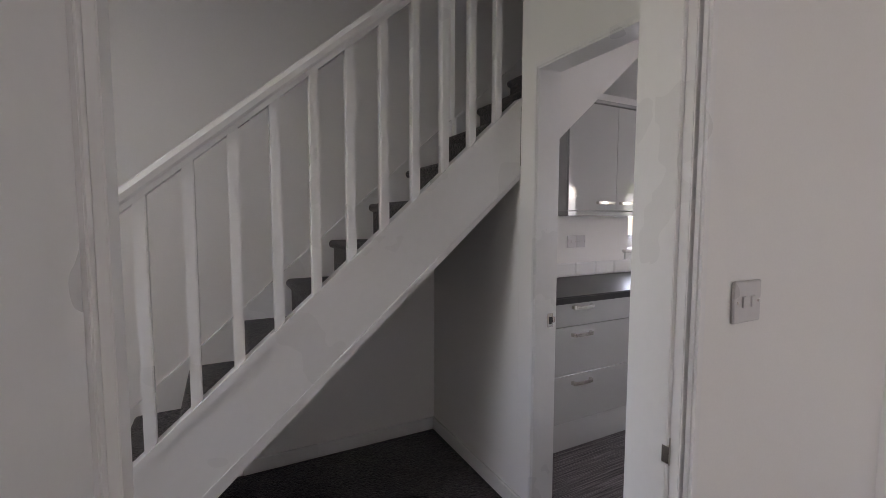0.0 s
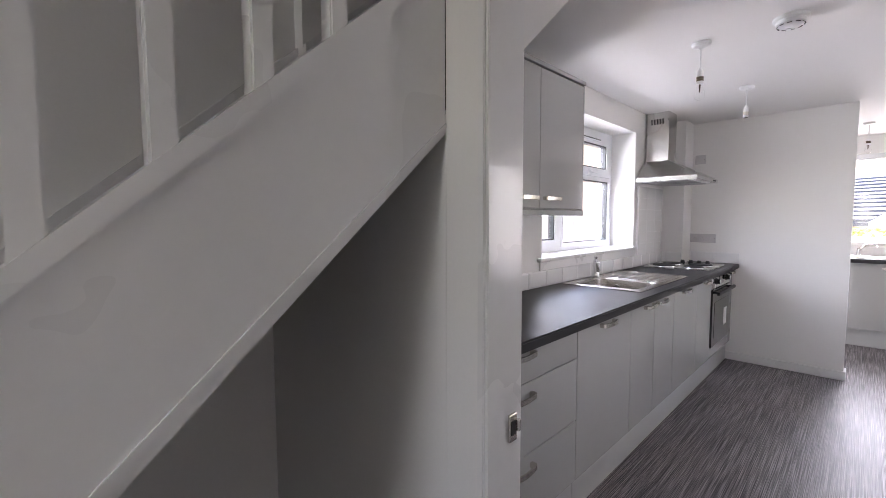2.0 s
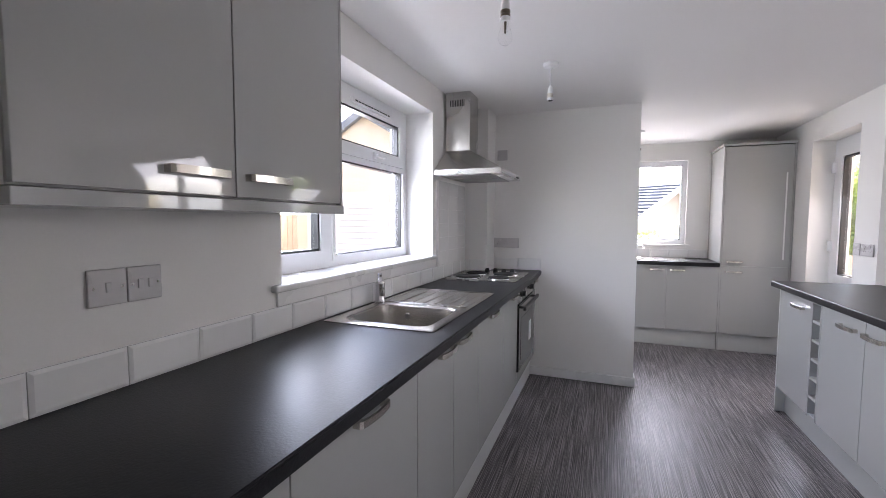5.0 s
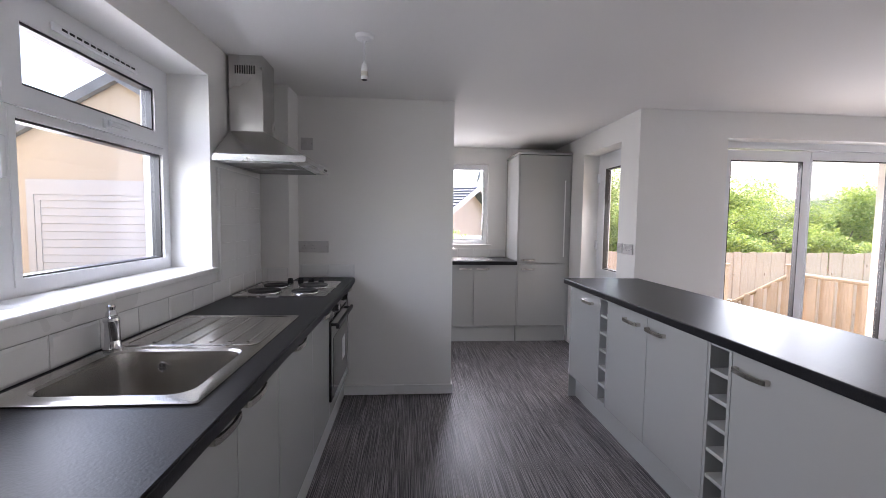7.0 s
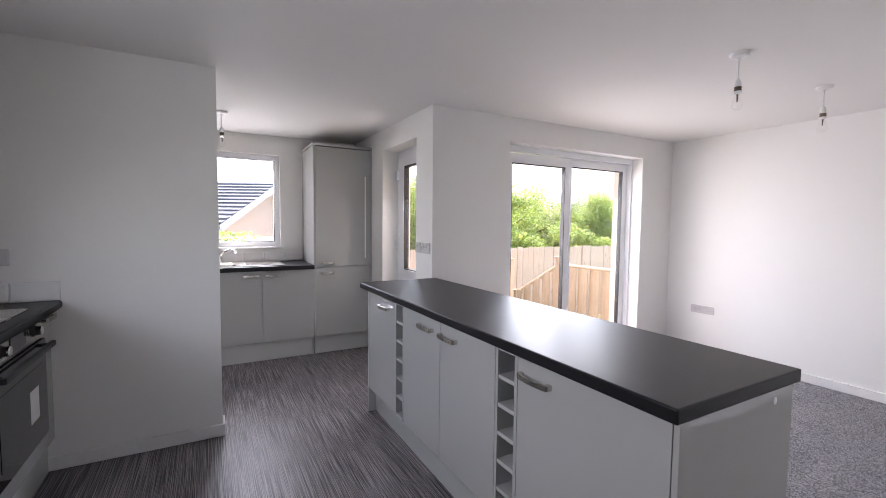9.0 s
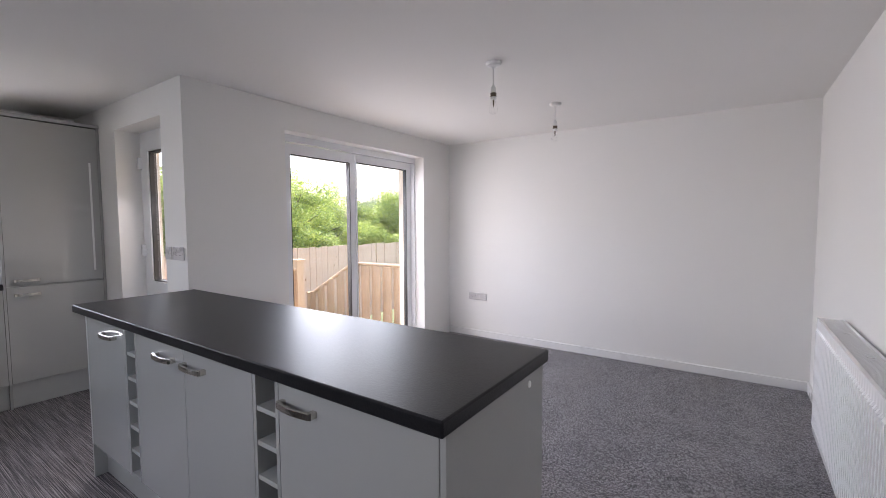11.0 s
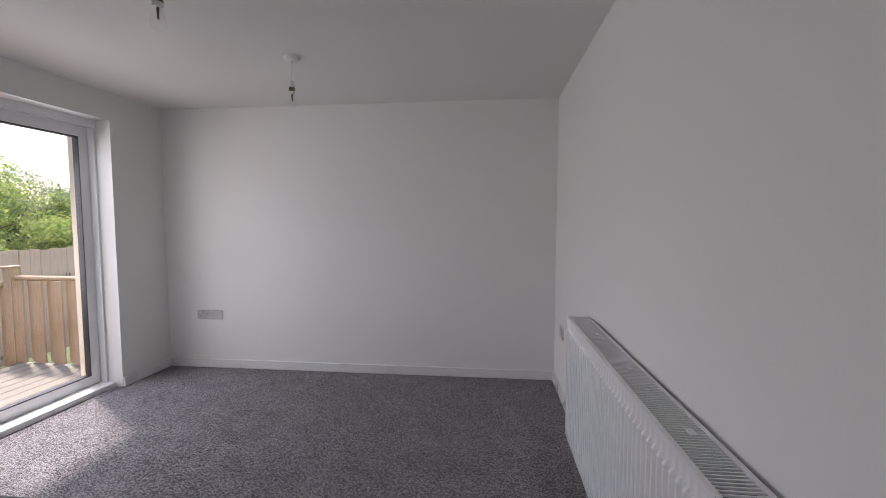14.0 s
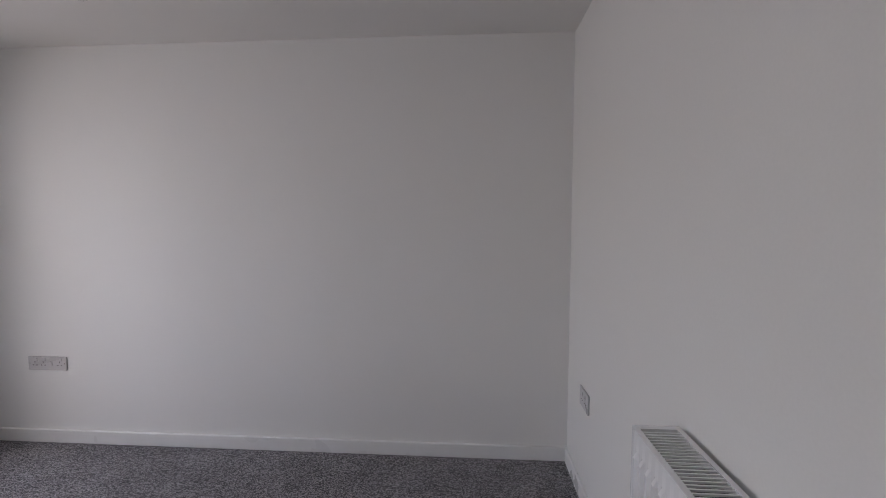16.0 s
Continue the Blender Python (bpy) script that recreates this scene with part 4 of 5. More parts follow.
def tile_field(label, back, places, facing):
    """places: (x, y, z, mesh) for each tile; back: the bed of grout."""
    t = lone("tile_splashback", back, GROUT, label, "tiles")
    for x, y, z, me in places:
        ob = new("tile", me)
        ob.matrix_world = pose(x, y, z, 0, 0, FACING[facing])
        ob.parent = t
    return t


T1, T2 = tile_mesh(0.198, 0.1), tile_mesh(0.1982, 0.0992, 0.003, 0.0016)
run = [(1.565 + 0.1985 * i, N - 0.005, 0.961, T1) for i in range(18)]
tile_field("white glazed tile upstand along the worktop", boxed(XK + 0.003, 5.035, N - 0.005, N - 0.0006, 0.911, 1.010), run, "-y")
rows = [(4.635 + 0.1985 * i, N - 0.013, 1.0605 + 0.0995 * r, T2) for r in range(6) for i in range(3)]
tile_field("white glazed wall tiles behind the hob", boxed(4.53, 5.132, N - 0.013, N - 0.0006, 1.0115, 1.607), rows, "-y")
T3 = tile_mesh(0.14, 0.1)
tile_field("white glazed tile upstand beside the boxed-in corner", boxed(5.04, 5.178, N - 0.005, N - 0.0006, 0.911, 1.010), [(5.108, N - 0.005, 0.961, T3)], "-y")
tile_field("white glazed tile upstand on the boxed-in corner", boxed(5.1765, 5.1795, 1.812, N - 0.015, 0.911, 1.010), [(5.1765, 1.96 - 0.07, 0.961, T3)], "-x")
tile_field("white glazed tile upstand on the stub wall", boxed(5.4305, 5.4345, 1.400, 1.806, 0.911, 1.010), [(5.4305, 1.5, 0.961, T1), (5.4305, 1.699, 0.961, T1)], "-x")


# ---- island ----
IY = -0.25


def island_unit(name, x0, x1, kind_, label, hx=None):
    u = thing(name, ((x0 + x1) / 2, -0.5, ZP), label, "cabinet" if kind_ != "rack" else "wine rack", "island cabinets" if kind_ != "rack" else "wine racks")
    if kind_ == "rack":
        part("side_panel", boxed(x0 + 0.001, x0 + 0.017, -0.79, IY, ZP, ZF, bevel=0.001), CAB, u)
        part("side_panel", boxed(x1 - 0.017, x1 - 0.001, -0.79, IY, ZP, ZF, bevel=0.001), CAB, u)
        part("back_panel", boxed(x0 + 0.017, x1 - 0.017, -0.79, -0.78, ZP, ZF), CARC, u)
        for i in range(7):
            z = ZP + (ZF - ZP - 0.016) * i / 6
            part("shelf", boxed(x0 + 0.017, x1 - 0.017, -0.78, IY - 0.003, z, z + 0.016, bevel=0.001), CARC, u)
    else:
        part("body", boxed(x0 + 0.001, x1 - 0.001, -0.79, IY - 0.02, ZP, ZF), CARC, u)
        for a, b, h in kind_:
            d = front("door", u, a, b, ZP, ZF, IY, "+y")
            handle(d, (h, IY, 0.802), "+y", 0.155)
    return u


island_unit("island_cabinet", 4.857, 5.335, [(4.857, 5.335, 5.02)], "gloss pale grey single-door island cabinet")
island_unit("wine_rack", 4.728, 4.857, "rack", "narrow open pale grey wine rack in the island")
island_unit("island_cabinet", 3.845, 4.728, [(4.296, 4.728, 4.44), (3.845, 4.296, 4.21)], "gloss pale grey two-door island cabinet")
island_unit("wine_rack", 3.710, 3.845, "rack", "narrow open pale grey wine rack in the island")
island_unit("island_cabinet", 3.124, 3.710, [(3.124, 3.710, 3.612)], "gloss pale grey wide single-door island cabinet")
lone("island_end_panel", boxed(3.107, 3.123, -0.81, IY, 0.002, ZF, bevel=0.0015), CAB, "gloss pale grey end panel of the island", "panel")
lone("island_end_panel", boxed(5.336, 5.352, -0.81, IY, 0.002, ZF, bevel=0.0015), CARC, "pale grey end panel of the island", "panel")
lone("island_back_panel", boxed(3.124, 5.335, -0.81, -0.792, 0.002, ZF, bevel=0.0015), CAB, "gloss pale grey back panel of the island", "panel")
plinth("plinth", 3.124, 5.335, IY - 0.071, IY - 0.055, 0.002, ZP - 0.002)
lone("island_worktop", boxed(3.097, XE - 0.003, -0.834, -0.222, 0.870, 0.910, bevel=0.005, seg=3), TOP, "black textured laminate island worktop", "worktop")
cap = lathe(bmesh.new(), [(0.011, 0), (0.011, 0.002), (0.008, 0.003)], 0, 0, 16)
lone("screw_cap", turned(cap, pose(3.1068, -0.70, 0.835, 0, -90, 0)), PLASTIC, "small pale plastic cap on the end panel", "cap")

# ---- utility ----
UX = 6.83


def utility_unit(y0, y1, hy, label):
    u = thing("base_cabinet", (7.1, (y0 + y1) / 2, ZP), label, "cabinet", "utility base cabinets")
    part("body", boxed(UX + 0.02, 7.37, y0 + 0.001, y1 - 0.001, ZP, ZF), CARC, u)
    d = front("door", u, y0, y1, ZP, ZF, UX, "-x")
    handle(d, (UX, hy, 0.822), "-x", 0.14)


utility_unit(-0.20, 0.278, 0.18, "gloss pale grey base cabinet under the utility worktop")
utility_unit(0.278, 0.756, 0.375, "gloss pale grey base cabinet under the utility worktop")
utility_unit(0.756, 1.234, 1.13, "gloss pale grey base cabinet under the utility worktop")
utility_unit(1.234, 1.995, 1.35, "gloss pale grey base cabinet under the utility worktop")
plinth("plinth", UX + 0.03, UX + 0.046, -0.797, 1.997, 0.002, ZP - 0.002)
ut = slab("z", 0.870, 0.910, UX - 0.035, 7.397, -0.198, N - 0.003, [(6.90, 7.26, 0.47, 0.83)])
lone("utility_worktop", ut, TOP, "black textured laminate worktop in the utility corner", "worktop")
us = thing("utility_sink", (7.08, 0.5, 0.911), "stainless steel inset sink with drainer in the utility corner", "sink")
bm = bmesh.new()
loft(bm, [ring(bm, 6.86, 7.33, 0.06, 0.90, 0.012, 0.9105), ring(bm, 6.86, 7.33, 0.06, 0.90, 0.012, 0.9165), ring(bm, 6.89, 7.27, 0.46, 0.84, 0.05, 0.9170), ring(bm, 6.915, 7.245, 0.485, 0.815, 0.05, 0.90), ring(bm, 6.93, 7.23, 0.50, 0.80, 0.04, 0.765)])
part("bowl", bm, SINKSTEEL, us)
for i in range(5):
    x = 6.94 + 0.07 * i
    bm = bmesh.new()
    prism(bm, [(x - 0.006, 0.9165), (x - 0.003, 0.920), (x + 0.003, 0.920), (x + 0.006, 0.9165)], "y", 0.10, 0.40)
    part("drainer_ridge", bm, SINKSTEEL, us)
ut_tap = thing("mixer_tap", (7.295, 0.62, 0.9165), "chrome mixer tap with a raised spout", "tap")
part("body", lathe(bmesh.new(), [(0.024, 0.9165), (0.022, 0.93), (0.018, 0.98), (0.02, 1.0)], 7.295, 0.62), CHROME, ut_tap)
bm = bmesh.new()
pts = [(7.295, 0.62, 0.98), (7.26, 0.58, 1.03), (7.20, 0.53, 1.055), (7.14, 0.49, 1.05), (7.13, 0.485, 1.03)]
for p0, p1 in zip(pts, pts[1:]):
    rod(bm, p0, p1, 0.011, 0.011, 12)
part("spout", bm, CHROME, ut_tap)
T5 = tile_mesh(0.198, 0.1)
tile_field("white glazed tile upstand along the utility worktop", boxed(7.395, 7.3994, -0.197, N - 0.003, 0.911, 1.010), [(7.395, -0.098 + 0.1985 * i, 0.961, T5) for i in range(10)], "-x")

tall = thing("tall_cabinet", (7.1, -0.5, ZP), "gloss pale grey tall larder cabinet with two doors", "cabinet")
part("body", boxed(UX + 0.02, 7.397, -0.782, -0.216, ZP, 2.08), CARC, tall)
part("end_panel", boxed(UX, 7.397, -0.216, -0.20, 0.002, 2.085, bevel=0.001), CAB, tall)
part("end_panel", boxed(UX, 7.397, -0.798, -0.782, 0.002, 2.085, bevel=0.001), CAB, tall)
d = front("upper_door", tall, -0.782, -0.216, 0.885, 2.08, UX, "-x")
handle(d, (UX, -0.325, 0.925), "-x", 0.14)
# the faint upright reflection in the gloss door, laid on as a white strip
part("reflection_strip", boxed(UX - 0.0008, UX - 0.0003, -0.735, -0.722, 0.96, 1.81), PLASTIC, d, "thin white strip standing in for a reflection on the door")
d = front("lower_door", tall, -0.782, -0.216, ZP, 0.882, UX, "-x")
handle(d, (UX, -0.325, 0.822), "-x", 0.14)
part("cornice", boxed(UX - 0.012, 7.397, -0.798, -0.188, 2.086, 2.112, bevel=0.003), CAB, tall)


# ---- sockets and switches ----
def plate(name, at, facing, w, h, bits, label, category):
    """bits: 'r' rocker, 's' socket, at even steps across the plate."""
    t = thing(name, at, label, category)
    bm = boxed(-w / 2, w / 2, -0.009, -0.0006, -h / 2, h / 2, bevel=0.003)
    part("plate", on_face(bm, at, facing), SOCKET, t)
    for sx in (-1, 1):
        b2 = turned(lathe(bmesh.new(), [(0.0032, 0), (0.0032, 0.0012)], 0, 0, 10), pose(sx * (w / 2 - 0.011), -0.0088, 0, 90, 0, 0))
        part("screw", on_face(b2, at, facing), NICKEL, t)
    n = len(bits)
    for i, k in enumerate(bits):
        x = (i + 0.5) / n * (w - 0.034) - (w - 0.034) / 2
        if k == "r":
            bm = boxed(x - 0.006, x + 0.006, -0.0125, -0.008, -0.012, 0.012, bevel=0.001)
            part("rocker", on_face(bm, at, facing), SOCKET, t)
        elif k == "s":
            for dx, dz, a, b in ((0, 0.008, 0.0022, 0.004), (-0.011, -0.010, 0.0035, 0.002), (0.011, -0.010, 0.0035, 0.002)):
                bm = boxed(x + dx - a, x + dx + a, -0.0094, -0.0088, dz - b, dz + b)
                part("pin_slot", on_face(bm, at, facing), DARK, t)
            bm = boxed(x + 0.008, x + 0.016, -0.0125, -0.008, 0.014, 0.030, bevel=0.001)
            part("rocker", on_face(bm, at, facing), SOCKET, t)
    return t


plate("light_switch", (1.19, 0.215, 1.153), "-y", 0.10, 0.09, "rr", "white plastic two-gang light switch", "light switch")
plate("wall_switch", (2.421, N, 1.163), "-y", 0.086, 0.088, "r", "white plastic appliance switch plate", "switch")
plate("wall_switch", (2.509, N, 1.163), "-y", 0.086, 0.088, "rr", "white plastic two-gang appliance switch plate", "switch")
plate("wall_socket", (5.435, 1.705, 1.14), "-x", 0.225, 0.085, "ssr", "white plastic double socket with cooker switch", "socket")
plate("fused_spur", (5.435, 1.745, 1.895), "-x", 0.088, 0.088, "r", "white plastic fused spur plate", "switch")
plate("wall_socket", (5.05, -3.772, 0.47), "+y", 0.235, 0.08, "ssrs", "white plastic long socket plate above the skirting", "socket")
plate("wall_socket", (2.10, -3.43, 0.485), "+x", 0.14, 0.088, "ss", "white plastic double socket beside the radiator", "socket")
plate("wall_switch", (5.688, -0.80, 1.135), "+y", 0.088, 0.085, "r", "white plastic switch beside the back door", "switch")
plate("wall_socket", (5.55, -0.80, 1.135), "+y", 0.146, 0.085, "ss", "white plastic double socket beside the back door", "socket")


# ---- pendant lamps and alarm ----
def pendant(x, y, bulb, label):
    t = thing("pendant_lamp", (x, y, H), label, "lamp", "ceiling pendants")
    part("rose", lathe(bmesh.new(), [(0.045, H - 0.0005), (0.045, H - 0.01), (0.038, H - 0.02), (0.012, H - 0.026), (0.006, H - 0.034)], x, y), PLASTIC, t)
    part("cord", rod(bmesh.new(), (x, y, H - 0.03), (x, y, H - 0.14), 0.003, 0.003, 8), PLASTIC, t)
    part("holder", lathe(bmesh.new(), [(0.006, H - 0.13), (0.013, H - 0.14), (0.016, H - 0.16), (0.016, H - 0.173)], x, y), PLASTIC, t)
    part("collar", lathe(bmesh.new(), [(0.0175, H - 0.173), (0.0175, H - 0.181), (0.0155, H - 0.184), (0.0175, H - 0.187), (0.0175, H - 0.195)], x, y), GLOBE if not bulb else BULBMETAL, t)
    part("skirt", lathe(bmesh.new(), [(0.016, H - 0.194), (0.018, H - 0.201), (0.017, H - 0.211)], x, y), PLASTIC, t)
    if bulb:
        b = part("bulb", lathe(bmesh.new(), [(0.011, H - 0.209), (0.012, H - 0.221), (0.022, H - 0.247), (0.026, H - 0.265), (0.022, H - 0.282), (0.010, H - 0.291), (0.003, H - 0.293)], x, y), GLASS, t, "clear glass bulb")
        b.visible_shadow = False
        part("filament_stem", rod(bmesh.new(), (x, y, H - 0.211), (x, y, H - 0.251), 0.005, 0.003, 8), BULBMETAL, t)
    else:
        part("socket_mouth", lathe(bmesh.new(), [(0.0145, H - 0.2115), (0.0145, H - 0.2122)], x, y), DARK, t)
    return t


pendant(3.30, 1.243, True, "white ceiling pendant with a bare clear bulb")
pendant(4.358, 1.216, False, "white ceiling pendant with an empty lampholder")
pendant(3.778, -1.737, True, "white ceiling pendant with a bare clear bulb")
pendant(3.783, -2.762, True, "white ceiling pendant with a bare clear bulb")
pendant(6.55, 0.60, True, "white ceiling pendant with a bare clear bulb")

al = thing("smoke_alarm", (3.262, 0.874, H), "round white smoke alarm on the ceiling", "smoke alarm")
part("base", lathe(bmesh.new(), [(0.068, H - 0.0005), (0.068, H - 0.012), (0.060, H - 0.018)], 3.262, 0.874, 32), PLASTIC, al)
part("cover", lathe(bmesh.new(), [(0.058, H - 0.018), (0.056, H - 0.032), (0.040, H - 0.042), (0.010, H - 0.044)], 3.262, 0.874, 32), PLASTIC, al)
for i in range(10):
    a = 2 * math.pi * i / 10
    bm = boxed(-0.009, 0.009, -0.003, 0.003, -0.0015, 0.0015)
    part("vent_slot", turned(bm, Matrix.Translation((3.262 + 0.050 * math.cos(a), 0.874 + 0.050 * math.sin(a), H - 0.0375)) @ pose(0, 0, 0, 0, 0, math.degrees(a) + 90) @ pose(0, 0, 0, 40, 0, 0)), DARK, al)
part("test_button", lathe(bmesh.new(), [(0.012, H - 0.043), (0.011, H - 0.047)], 3.282, 0.884, 16), PLASTIC, al)


# ---- radiator ----
def radiator(x0, x1, y0, y1, z0, z1):
    r = thing("radiator", (x0, (y0 + y1) / 2, z0), "white enamelled double-panel radiator on the wall", "radiator")
    xf = x1 - 0.006
    PX, PZ = 0.018, 0.046
    # front sheet with pressed upright channels
    n = 44
    step = (y1 - y0 - 0.03) / n
    line = [(y0, xf)]
    for i in range(n):
        c = y0 + 0.015 + (i + 0.5) * step
        line += [(c - step * 0.30, xf), (c - step * 0.16, xf + 0.0085), (c + step * 0.16, xf + 0.0085), (c + step * 0.30, xf)]
    line.append((y1, xf))
    bm = bmesh.new()
    zs = [(z0, 0.0), (z0 + 0.040, 0.0), (z0 + 0.052, 1.0), (z1 - 0.062, 1.0), (z1 - 0.048, 0.0), (z1, 0.0)]
    grid = [[bm.verts.new((xf + (x - xf) * k, y, z)) for y, x in line] for z, k in zs]
    back = [[bm.verts.new((xf - 0.012, y, z)) for y, _ in (line[0], line[-1])] for z in (z0, z1)]
    for a, b in zip(grid, grid[1:]):
        for i in range(len(line) - 1):
            bm.faces.new((a[i], a[i + 1], b[i + 1], b[i]))
    bm.faces.new([back[0][0], back[0][1], back[1][1], back[1][0]])
    bm.faces.new([back[0][0], *[g[0] for g in grid], back[1][0]])
    bm.faces.new([back[0][1], *[g[-1] for g in grid], back[1][1]])
    bm.faces.new([*grid[0], back[0][1], back[0][0]])
    bm.faces.new([*grid[-1], back[1][1], back[1][0]])
    bmesh.ops.recalc_face_normals(bm, faces=bm.faces)
    part("front_panel", bm, RAD, r)
    part("back_panel", boxed(x0 + 0.002, x0 + 0.014, y0 + 0.01, y1 - 0.01, z0, z1 - 0.01, bevel=0.003), RAD, r)
    # one near-black block close under the slats paints the shade between them
    part("fins", boxed(x0 + 0.018, xf - 0.016, y0 + 0.02, y1 - 0.02, z0 + 0.04, z1 - 0.014), DARK, r, "convector core blackened to shade the grille gaps")
    for y in (y0 - 0.001, y1 - 0.006):
        part("side_panel", boxed(x0 + 0.002, x1 - 0.004, y, y + 0.007, z0 + 0.01, z1 + 0.004, bevel=0.002), RAD, r)
    g = part("top_grille", slab("z", z1 - 0.004, z1 + 0.003, x0 + 0.002, x1 - 0.003, y0 + 0.004, y1 - 0.004, [(x0 + 0.014, x1 - 0.016, y0 + 0.016, y1 - 0.016)]), RAD, r)
    m = 120
    gap = (y1 - y0 - 0.032) / m
    first = None
    for i in range(1, m):
        y = y0 + 0.016 + gap * i
        if first is None:
            first = part("slat", boxed(x0 + 0.013, x1 - 0.015, y - 0.0021, y + 0.0021, z1 - 0.003, z1 + 0.001), RAD, g)
            y_first = y
        else:
            s = new("slat", first.data)
            s.parent = g
            s.location = (0, y - y_first, 0)
    for k in (0.22, 0.5, 0.78):
        y = y0 + (y1 - y0) * k
        part("grille_clip", boxed(x0 + 0.035, x0 + 0.055, y - 0.016, y + 0.016, z1 + 0.0, z1 + 0.004, bevel=0.001), RAD, g)
    pl = part("end_plug", turned(lathe(bmesh.new(), [(0.012, 0), (0.012, 0.005), (0.009, 0.007)], 0, 0, 6), pose((x0 + x1) / 2 - PX, y1 + 0.001, z1 - PZ, -90, 0, 0)), CHROME, r, "hexagonal steel bleed plug")
    part("plug_bore", turned(lathe(bmesh.new(), [(0.004, 0.0065), (0.004, 0.0075)], 0, 0, 12), pose((x0 + x1) / 2 - PX, y1 + 0.001, z1 - PZ, -90, 0, 0)), DARK, pl)
    part("plug_hole", turned(lathe(bmesh.new(), [(0.0145, -0.001), (0.0145, 0.0006)], 0, 0, 16), pose((x0 + x1) / 2 - PX, y1 + 0.006, z1 - PZ, -90, 0, 0)), DARK, r)
    for a, b in ((x0 + 0.006, x0 + 0.032), (x1 - 0.042, x1 - 0.010)):
        part("lid_seam", boxed(a, b, y1 + 0.0008, y1 + 0.0014, z1 - 0.0175, z1 - 0.0148), DARK, r)
    for y in (y0 + 0.2, y1 - 0.2):
        part("bracket", boxed(2.1005, x0 + 0.004, y - 0.015, y + 0.015, z0 + 0.1, z1 - 0.1), RAD, r)
    return r


radiator(2.114, 2.230, -2.55, -1.017, 0.165, 0.795)

# ---- outside ----
def level(x, y):
    """Ground height: level round the house, falling away in the garden to the east."""
    t = min(1.0, max(0.0, (x - 7.8) / 1.0))
    return -0.28 - 0.72 * t * t * (3 - 2 * t)


bm = bmesh.new()
gx = [-900, -60, -20, -6, 0, 4, 7.6] + [7.8 + 0.1 * i for i in range(12)] + [12, 20, 40, 120, 900]
gy = [-900, -80, -20, -8, -4, 0, 4, 8, 20, 80, 900]
grid = [[bm.verts.new((x, y, level(x, y))) for y in gy] for x in gx]
for a, b in zip(grid, grid[1:]):
    for i in range(len(gy) - 1):
        bm.faces.new((a[i], a[i + 1], b[i + 1], b[i]))
bmesh.ops.recalc_face_normals(bm, faces=bm.faces)
structure("ground", bm, GRASS, "rough green garden ground", "ground")
structure("pavement", boxed(5.73, 7.6, -1.06, 6.0, -0.278, -0.235), PAVE, "pale paving beside the house", "paving")
deck = structure("deck", boxed(5.74, 7.72, -4.34, -1.10, -0.278, -0.262), BARK, "brown timber terrace decking", "decking")
plank = bpy.data.meshes.new("deck_board")
bm = boxed(-0.068, 0.068, -1.615, 1.615, 0.0, 0.026, bevel=0.003, seg=1)
bm.to_mesh(plank)
bm.free()
plank.materials.append(DECK)
for i in range(13):
    ob = new("deck_board", plank)
    ob.parent = deck
    ob.location = (5.815 + 0.1445 * i, -2.72, -0.2615)
structure("driveway", boxed(3.0, 9.5, 2.4, 12.0, -0.278, -0.262), PAVE, "pale concrete driveway", "driveway")

# boundary fence of upright boards
rng = random.Random(4)
FX, FB = 9.2, -1.0


def board_mesh(w, h):
    me = bpy.data.meshes.new("board")
    bm = boxed(-0.009, 0.009, -w / 2, w / 2, 0, h, bevel=0.002, seg=1)
    bm.to_mesh(me)
    bm.free()
    me.materials.append(FENCE)
    return me


def knots(parent, x, y0, y1, z0, z1, n, seed):
    r = random.Random(seed)
    for _ in range(n):
        bm = lathe(bmesh.new(), [(0.010 + 0.010 * r.random(), 0), (0.007, 0.0016)], 0, 0, 8)
        turned(bm, pose(x, r.uniform(y0, y1), r.uniform(z0, z1), 0, -90, 0) @ Matrix.Diagonal((1.5, 0.8, 1, 1)))
        part("knot", bm, KNOT, parent)


fence = thing("fence", (FX, -5.0, FB), "tall pale new timber boundary fence of upright boards", "fence")
meshes = [board_mesh(0.135, 1.855 + 0.006 * k) for k in range(4)]
y = -11.5
while y < 0.5:
    ob = new("board", meshes[rng.randrange(4)])
    ob.parent = fence
    ob.location = (rng.choice((0.0, 0.012)) + rng.uniform(-0.003, 0.003), y + 5.0, rng.uniform(-0.004, 0.004))
    ob.rotation_euler = (rng.uniform(-0.003, 0.003), 0, rng.uniform(-0.02, 0.02))
    y += 0.138
for z in (-0.7, -0.1, 0.5):
    part("rail", boxed(FX + 0.03, FX + 0.07, -11.6, 0.6, z, z + 0.08), TIMBER, fence)
knots(fence, FX - 0.011, -8.2, -3.2, -0.6, 0.80, 90, 9)

# timber balustrade round the terrace, and steps down to the garden between its two posts
BX, PA, PB = 7.66, -3.26, -4.30
bal = thing("garden_balustrade", (BX, PB, -0.235), "pale timber balustrade with round-edged rail along the terrace", "balustrade")


def post(parent, x, y, z0, z1, w=0.095):
    p = part("post", boxed(x - w / 2, x + w / 2, y - w / 2, y + w / 2, z0, z1, bevel=0.004), TIMBER, parent)
    part("cap", boxed(x - w / 2 - 0.014, x + w / 2 + 0.014, y - w / 2 - 0.014, y + w / 2 + 0.014, z1, z1 + 0.022, bevel=0.006), TIMBER, p)


